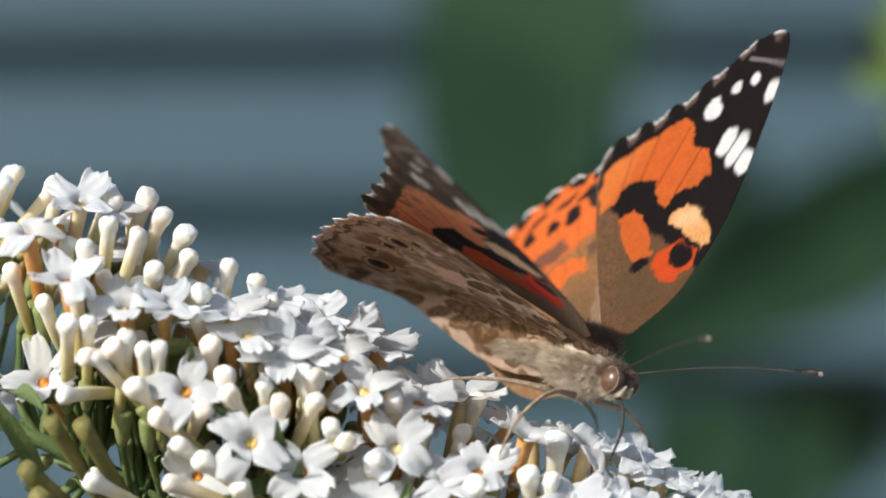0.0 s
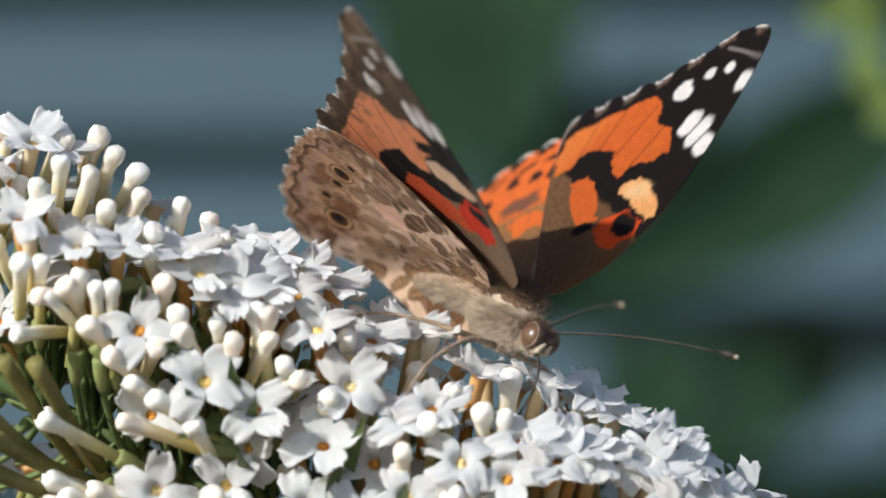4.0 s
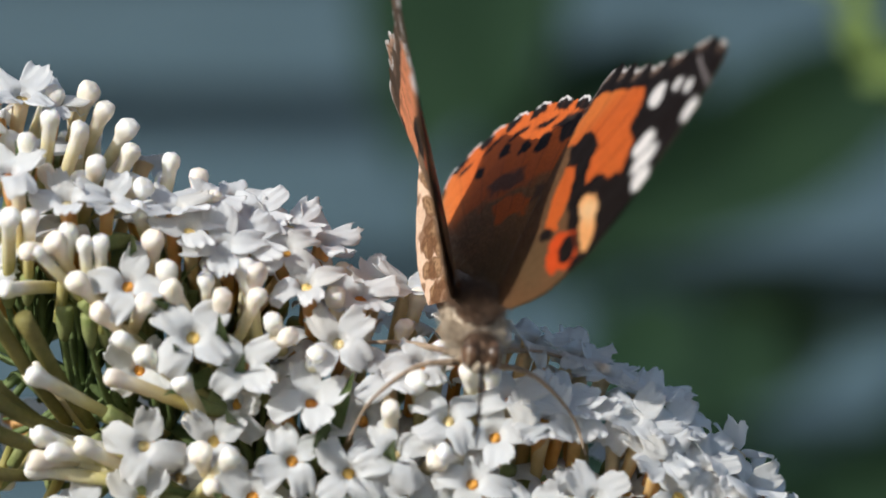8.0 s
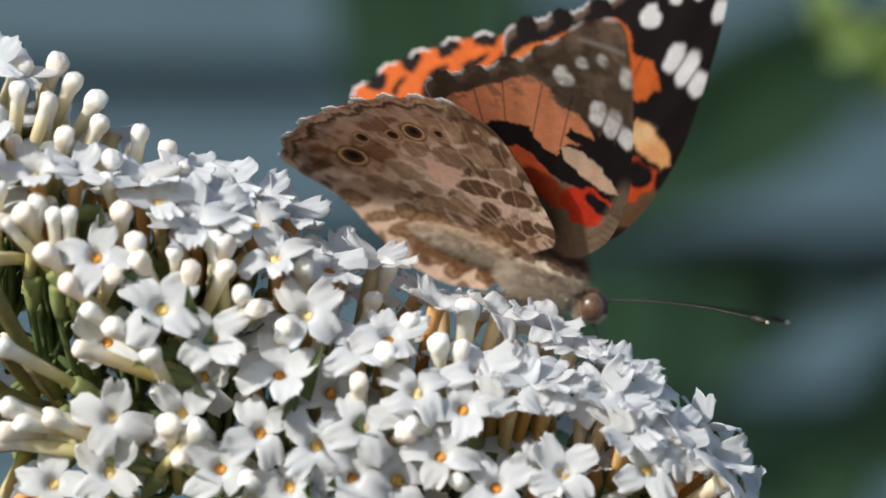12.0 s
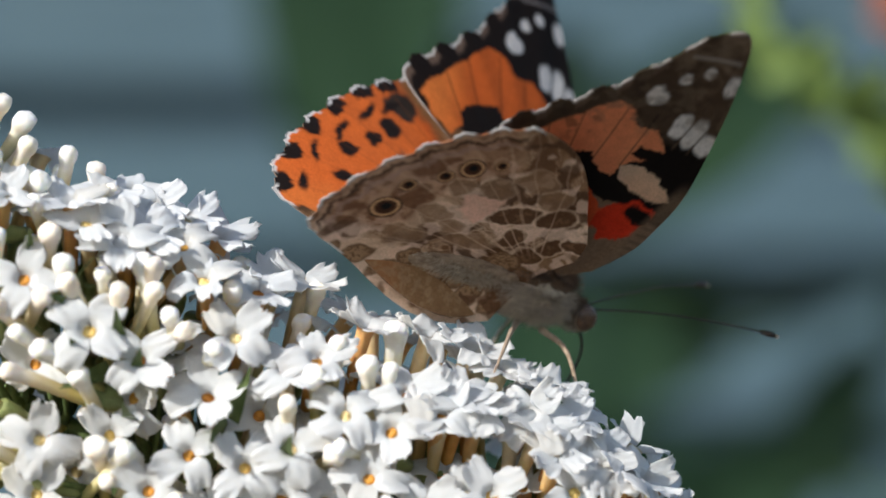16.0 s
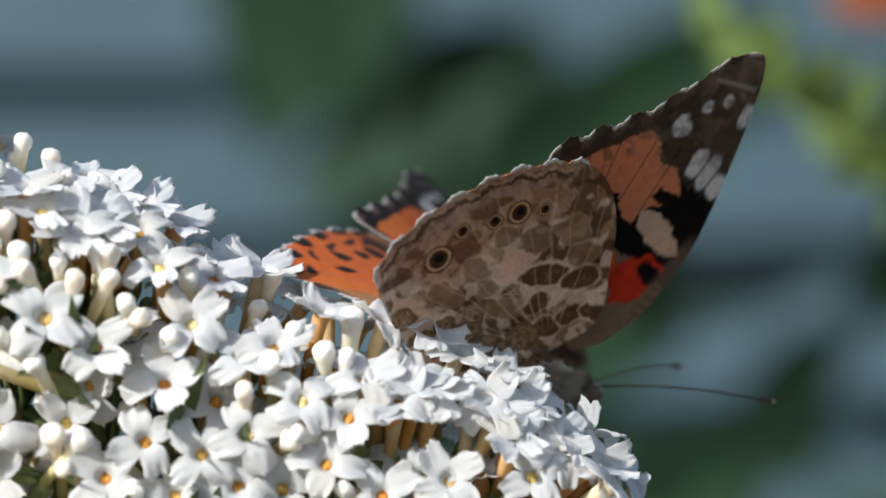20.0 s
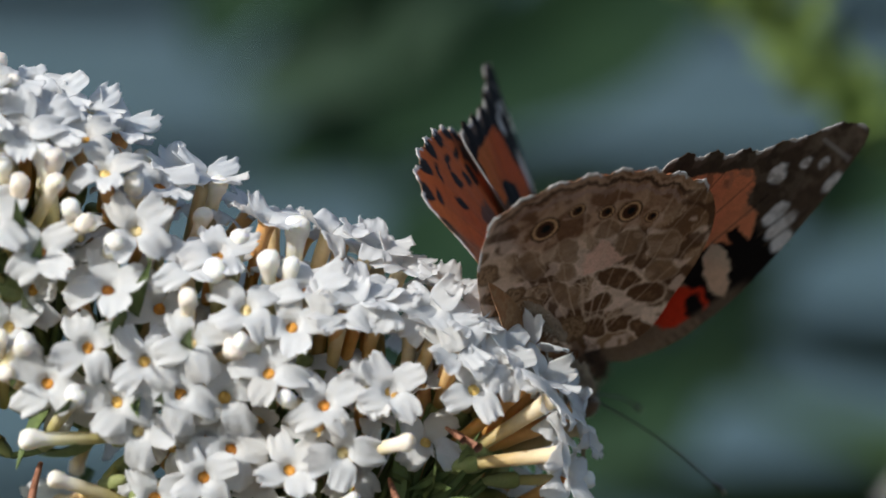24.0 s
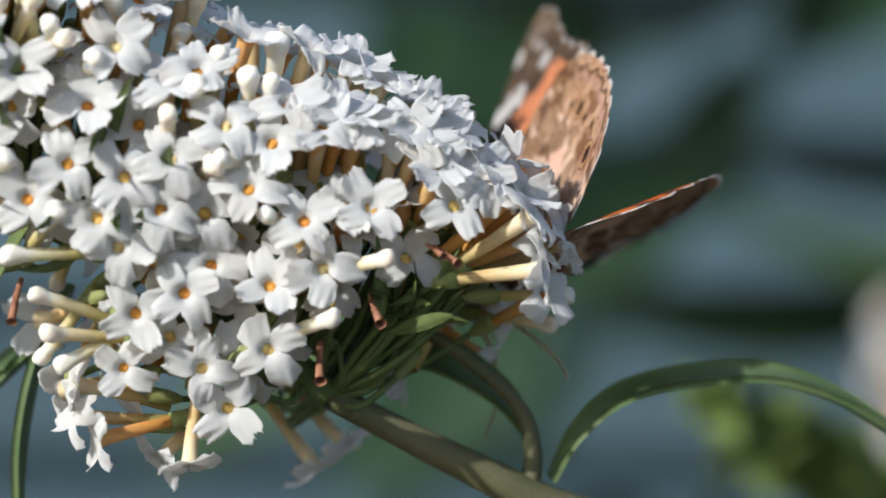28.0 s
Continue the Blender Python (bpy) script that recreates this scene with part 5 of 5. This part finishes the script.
BRACTS = [blade_mesh("bract", 0.011, 0.0016, GREEN, 0.7, s, 8) for s in range(4)]
for k in range(26):
    along, phi = fill.uniform(350, 1300), fill.uniform(-60, 5)
    place, out = surface(along, phi, fill.uniform(0.3, 0.5))
    q = Vector((1, 0, 0)).rotation_difference((out + Vector((fill.gauss(0, .4), fill.gauss(0, .4), fill.gauss(0.1, .4)))).normalized())
    part("bract", BRACTS[k % 4], panicle, m=Matrix.Translation(place - ORIGIN) @ q.to_matrix().to_4x4() @ Matrix.Rotation(fill.uniform(0, 6), 4, "X"))
for k in range(16):
    a, b = at(1085 + fill.uniform(-25, 25), 1085 + fill.uniform(-25, 30), -4 + fill.uniform(-3, 3)), at(1120 + fill.uniform(-60, 120), 1010 + fill.uniform(-30, 60), -6 + fill.uniform(-4, 4))
    q = Vector((1, 0, 0)).rotation_difference((b - a).normalized())
    part("bract", BRACTS[k % 4], panicle, m=Matrix.Translation(a - ORIGIN) @ q.to_matrix().to_4x4() @ Matrix.Rotation(fill.uniform(0, 6), 4, "X") @ Matrix.Scale(0.8, 4))
# withered florets
for u, v, s in ((1212, 985, 0.45), (1185, 972, 0.35), (1075, 1095, 0.5), (968, 1200, 0.55), (420, 1100, 0.5)):
    place, out = from_plan(u, v)
    part("withered_floret", TUBES[1].copy(), panicle, "shrivelled brown floret", Matrix.Translation(place - ORIGIN) @ frame_to(out + Vector((0.2, 0, -0.3))) @ Matrix.Scale(s, 4)).data.materials[0] = DRY

# ---- the shrub that bears it, and what grows behind ----
shrub = thing("buddleia_shrub", "green branch and leaves below the white flower spike", "shrub", m=pose(0.06, 0.03, 0))
SO = Vector((0.06, 0.03, 0))
branch = curve_points([at(985, 1224, 2), at(1160, 1312, 3), at(1345, 1404, 4), at(1700, 1600, 8), at(2100, 2300, 14), Vector((0.065, 0.025, 0.9)), Vector((0.07, 0.03, 0.4)), Vector((0.06, 0.03, -0.02))], 60)
part("branch", rod("branch", [p - SO for p in branch], [MM * (1.25 + 3.5 * (i / 59) ** 1.5) for i in range(60)], STEM, 12), shrub)
part("side_shoot", rod("side_shoot", [p - SO for p in curve_points([at(1345, 1404, 4), at(1352, 1322, 5), at(1325, 1240, 6), at(1215, 1145, 5), at(1090, 1065, 4)], 16)], [MM * k for k in np.linspace(0.95, 0.5, 16)], STEM, 8), shrub)


def ribbon(name, ctrl, width, material_, tip=0.1, across=Vector((0, 1, 0.15))):
    """A long arching leaf along a line, its blade set across it, folded a little, with thickness."""
    n = 28
    pts = curve_points(ctrl, n)
    verts, faces = [], []
    NW = 5
    for layer in (0.0, 1.0):
        base = len(verts)
        for i, p in enumerate(pts):
            s = i / (n - 1)
            d = (pts[min(i + 1, n - 1)] - pts[max(i - 1, 0)]).normalized()
            side = (across - d * across.dot(d)).normalized()
            up = side.cross(d)
            if up.z < 0:
                up = -up
            w = width * (tip + (1 - tip) * math.sin(math.pi * min(1, 0.06 + s * 0.9)) ** 0.8)
            for j in range(NW):
                q = j / (NW - 1) * 2 - 1
                verts.append(p + side * (q * w / 2) + up * (0.14 * abs(q) * w - layer * 0.0007))
        for i in range(n - 1):
            for j in range(NW - 1):
                a = base + i * NW + j
                f = (a, a + NW, a + NW + 1, a + 1)
                faces.append(f if layer == 0 else f[::-1])
    for i in range(n - 1):
        for j in (0, NW - 1):
            a, b = i * NW + j, n * NW + i * NW + j
            faces.append((a, a + NW, b + NW, b) if j == 0 else (a + NW, a, b, b + NW))
    return mesh_of(name, verts, faces, material_)


part("leaf", ribbon("leaf", [p - SO for p in (at(1385, 1370, 5), at(1432, 1290, 5), at(1515, 1220, 6), at(1645, 1188, 7), at(1800, 1184, 8), at(1963, 1248, 9), at(2150, 1390, 10))], 0.0056, LEAF_NEAR), shrub, "long narrow arching leaf")
part("leaf", ribbon("leaf", [p - SO for p in (at(985, 1224, 3), at(1010, 1165, 4), at(1080, 1135, 6), at(1180, 1150, 8), at(1290, 1215, 10), at(1350, 1290, 11))], 0.0045, LEAF_NEAR, 0.25, Vector((0.2, 0.75, 0.6))), shrub)
part("leaf", ribbon("leaf", [p - SO for p in (at(520, 1030, 12), at(470, 1150, 10), at(440, 1300, 9), at(430, 1460, 8))], 0.006, LEAF_NEAR), shrub)
part("leaf", ribbon("leaf", [p - SO for p in (at(500, 1090, 14), at(420, 1180, 14), at(360, 1230, 15), at(300, 1250, 16))], 0.008, LEAF_NEAR), shrub)
def far(u, v, d):
    """The place seen along plan direction u, v, d metres from the eye."""
    way = Vector(((u - 784) * 0.05 * MM, REACH, (441 - v) * 0.05 * MM)).normalized()
    return Vector(EYE) + way * d


BIG_LEAVES = [blade_mesh("leaf", 0.16, 0.045, m, b, s, 16) for s, (m, b) in enumerate(((LEAF, 0.5), (LEAF, -0.4), (LEAF_OLIVE, 0.69), (LEAF, 0.9)))]
hedge = thing("background_shrub", "dark green leafy shrub standing in front of the fence", "shrub", m=pose(0.1, 1.1, 0))
HO = Vector((0.1, 1.1, 0))


def stalk(ctrl, r0, r1, material_=BARK):
    n = 16
    part("branch", rod("branch", [p - HO for p in curve_points(ctrl, n)], [r0 + (r1 - r0) * i / (n - 1) for i in range(n)], material_, 8), hedge)


def far_leaf(u0, v0, u1, v1, d, width, kind=0, roll=0.0, d1=None):
    """A leaf from its root to its tip."""
    a, b = far(u0, v0, d), far(u1, v1, d1 or d)
    way = (b - a)
    q = Vector((1, 0, 0)).rotation_difference(way.normalized()).to_matrix().to_4x4()
    face = Matrix.Rotation(radians(90 + roll), 4, "X")
    k = way.length / 0.16
    m = Matrix.Translation(a - HO) @ q @ face @ Matrix.Diagonal((k, width / 0.045, k, 1))
    part("leaf", BIG_LEAVES[kind], hedge, m=m)


# broad leaf hanging from above, and the slanting ones beside it
far_leaf(960, -420, 640, 330, 1.38, 0.104, 0, 25)
far_leaf(930, -400, 800, 310, 1.30, 0.066, 0, 30)
far_leaf(800, -400, 670, 270, 1.48, 0.080, 1, -30)
far_leaf(1650, 60, 980, 520, 1.23, 0.058, 0, 5)
far_leaf(1700, 520, 1180, 640, 1.16, 0.049, 2, -25)
far_leaf(1250, 560, 1000, 700, 1.23, 0.043, 1, 10)
far_leaf(2050, 1030, 1380, 1170, 1.23, 0.055, 0, 15)
far_leaf(1620, 900, 1150, 1060, 1.38, 0.050, 3, 25)
far_leaf(2100, 300, 1750, 640, 1.30, 0.051, 0, 20)
far_leaf(2240, 790, 1640, 900, 1.32, 0.046, 0, 20)
far_leaf(2180, 950, 1560, 1005, 1.36, 0.050, 2, 15)
far_leaf(1380, 1060, 950, 1400, 1.01, 0.043, 0, 10)
far_leaf(1260, 100, 700, 360, 1.40, 0.060, 0, 35)
far_leaf(1230, 330, 770, 500, 1.46, 0.050, 1, 15)
scatter = random.Random(21)
for k in range(12):
    u, v = scatter.uniform(980, 1800), scatter.uniform(330, 1450)
    a = radians(scatter.gauss(205, 28))
    n = scatter.uniform(380, 620)
    far_leaf(u, v, u + n * math.cos(a), v - n * math.sin(a), scatter.uniform(1.3, 1.75), scatter.uniform(0.035, 0.06), scatter.choice((0, 0, 1, 3, 2)), scatter.uniform(-40, 40))
stalk([HO, far(1000, 2600, 1.40), far(1120, 1300, 1.42), far(1040, 500, 1.40), far(930, -500, 1.38)], 0.008, 0.003, LEAF)
stalk([far(1100, 1900, 1.41), far(1500, 1060, 1.36), far(1800, 600, 1.34), far(2150, 60, 1.32)], 0.004, 0.002, LEAF)
stalk([far(1100, 900, 1.41), far(1450, 640, 1.36), far(1900, 470, 1.34)], 0.003, 0.0015, LEAF)

# lime-coloured sprigs: many small leaves along a drooping stalk
TINY = [blade_mesh("leaflet", 0.014, 0.008, SPRIG, 0.5, s + 20, 6) for s in range(3)]


def sprig(ctrl, count, spread, seed, label, first):
    rnd = random.Random(seed)
    root = ctrl[0]
    ob = thing("lime_sprig", label, "plant", "lime sprigs", m=Matrix.Translation(root))
    pts = curve_points(ctrl, 40)
    part("stalk", rod("stalk", [p - root for p in pts], [0.0022 - 0.0014 * i / 39 for i in range(40)], SPRIG, 6), ob)
    for k in range(count):
        p = pts[int(rnd.uniform(first, 39.9))] - root
        w = Vector((rnd.gauss(0, 1), rnd.gauss(0, 1), rnd.gauss(0.2, 1))).normalized()
        q = Vector((1, 0, 0)).rotation_difference(w).to_matrix().to_4x4()
        sc = rnd.uniform(0.6, 1.3) * spread
        part("leaflet", TINY[k % 3], ob, m=Matrix.Translation(p) @ q @ Matrix.Rotation(rnd.uniform(0, 6), 4, "X") @ Matrix.Scale(sc, 4))


sprig([Vector((0.40, 0.72, 0.0)), Vector((0.36, 0.70, 0.69)), Vector((0.25, 0.42, 1.36)), far(1560, -560, 0.60), far(1500, -200, 0.56), far(1530, 40, 0.53), far(1650, 165, 0.52), far(1770, 250, 0.52), far(1850, 330, 0.52), far(1890, 420, 0.52)], 130, 0.62, 3, "lime-green leafy sprig drooping before the fence", 18)
sprig([Vector((0.34, 0.40, 0.0)), Vector((0.26, 0.36, 0.69)), far(2500, 2300, 0.66), far(2200, 1700, 0.60), far(2050, 1460, 0.54), far(1880, 1340, 0.52), far(1680, 1250, 0.50)], 190, 0.72, 5, "lime-green feathery sprig rising from below", 28)


# a second white spike and an orange blossom farther off
other = thing("distant_panicle", "pale flower spike standing behind the first", "flower spike", m=pose(0.40, 0.80, 0))
OO = Vector((0.40, 0.80, 0))
spine = curve_points([OO, Vector((0.37, 0.80, 0.7)), far(2300, 1560, 1.10), far(2115, 1290, 1.10), far(2040, 1070, 1.10)], 30)
part("stalk", rod("stalk", [p - OO for p in spine], [0.004 - 0.0001 * i for i in range(30)], STEM, 8), other)
pick = random.Random(5)
for k in range(34):
    s = pick.uniform(0.80, 1.0)
    p = spine[int(s * 29)] - OO
    w = Vector((pick.gauss(0, 1), pick.gauss(0, 1), pick.gauss(0, 1))).normalized()
    m = Matrix.Translation(p + w * 0.015 * (1.25 - s) * 4) @ frame_to(w, pick.uniform(0, 6)) @ Matrix.Scale(2.0, 4)
    f = part("floret", TUBES[k % 4], other, m=m)
    for q in range(4):
        part("petal", pick.choice(PETALS), f, m=Matrix.Rotation(math.pi / 2 * q, 4, "Z"))
blossom = thing("orange_blossom", "small orange flower on a thin stalk", "flower", m=pose(0.42, 0.66, 0))
BO = Vector((0.42, 0.66, 0))
part("stalk", rod("stalk", [p - BO for p in curve_points([BO, Vector((0.40, 0.64, 0.69)), Vector((0.30, 0.60, 1.30)), far(1950, -160, 0.92), far(1810, 5, 0.9)], 24)], [0.0016] * 24, GREEN, 6), blossom)
ORANGE_PETAL = blade_mesh("petal", 0.016, 0.011, material("orange_petal", plant_build((0.55, 0.12, 0.03), (0.70, 0.20, 0.05), 0.6, 80, 0.3)), 0.6, 77, 8)
for k in range(6):
    part("petal", ORANGE_PETAL, blossom, m=Matrix.Translation(far(1810, 5, 0.9) - BO) @ frame_to(Vector((-0.3, -0.8, -0.4))) @ Matrix.Rotation(k * 1.047, 4, "Z"))



def motions():
    walk(butterfly, [(t, pose(x * MM, y * MM, 1.2 + z * MM, rx, ry, rz) @ pose(0, 0, -0.8 * MM)) for t, x, y, z, rx, ry, rz, *w in FLIGHT])
    for s, wing in forewings.items():
        k = 0 if s < 0 else 1
        walk(wing, [(r[0], wing_pose(s, r[7 + k], r[11 + k], r[15 + k], 0, 0)) for r in FLIGHT])
    for s, wing in hindwings.items():
        k = 0 if s < 0 else 1
        walk(wing, [(r[0], wing_pose(s, r[9 + k], r[13 + k], r[17 + k], 2.5, 0.5)) for r in FLIGHT])


motions()
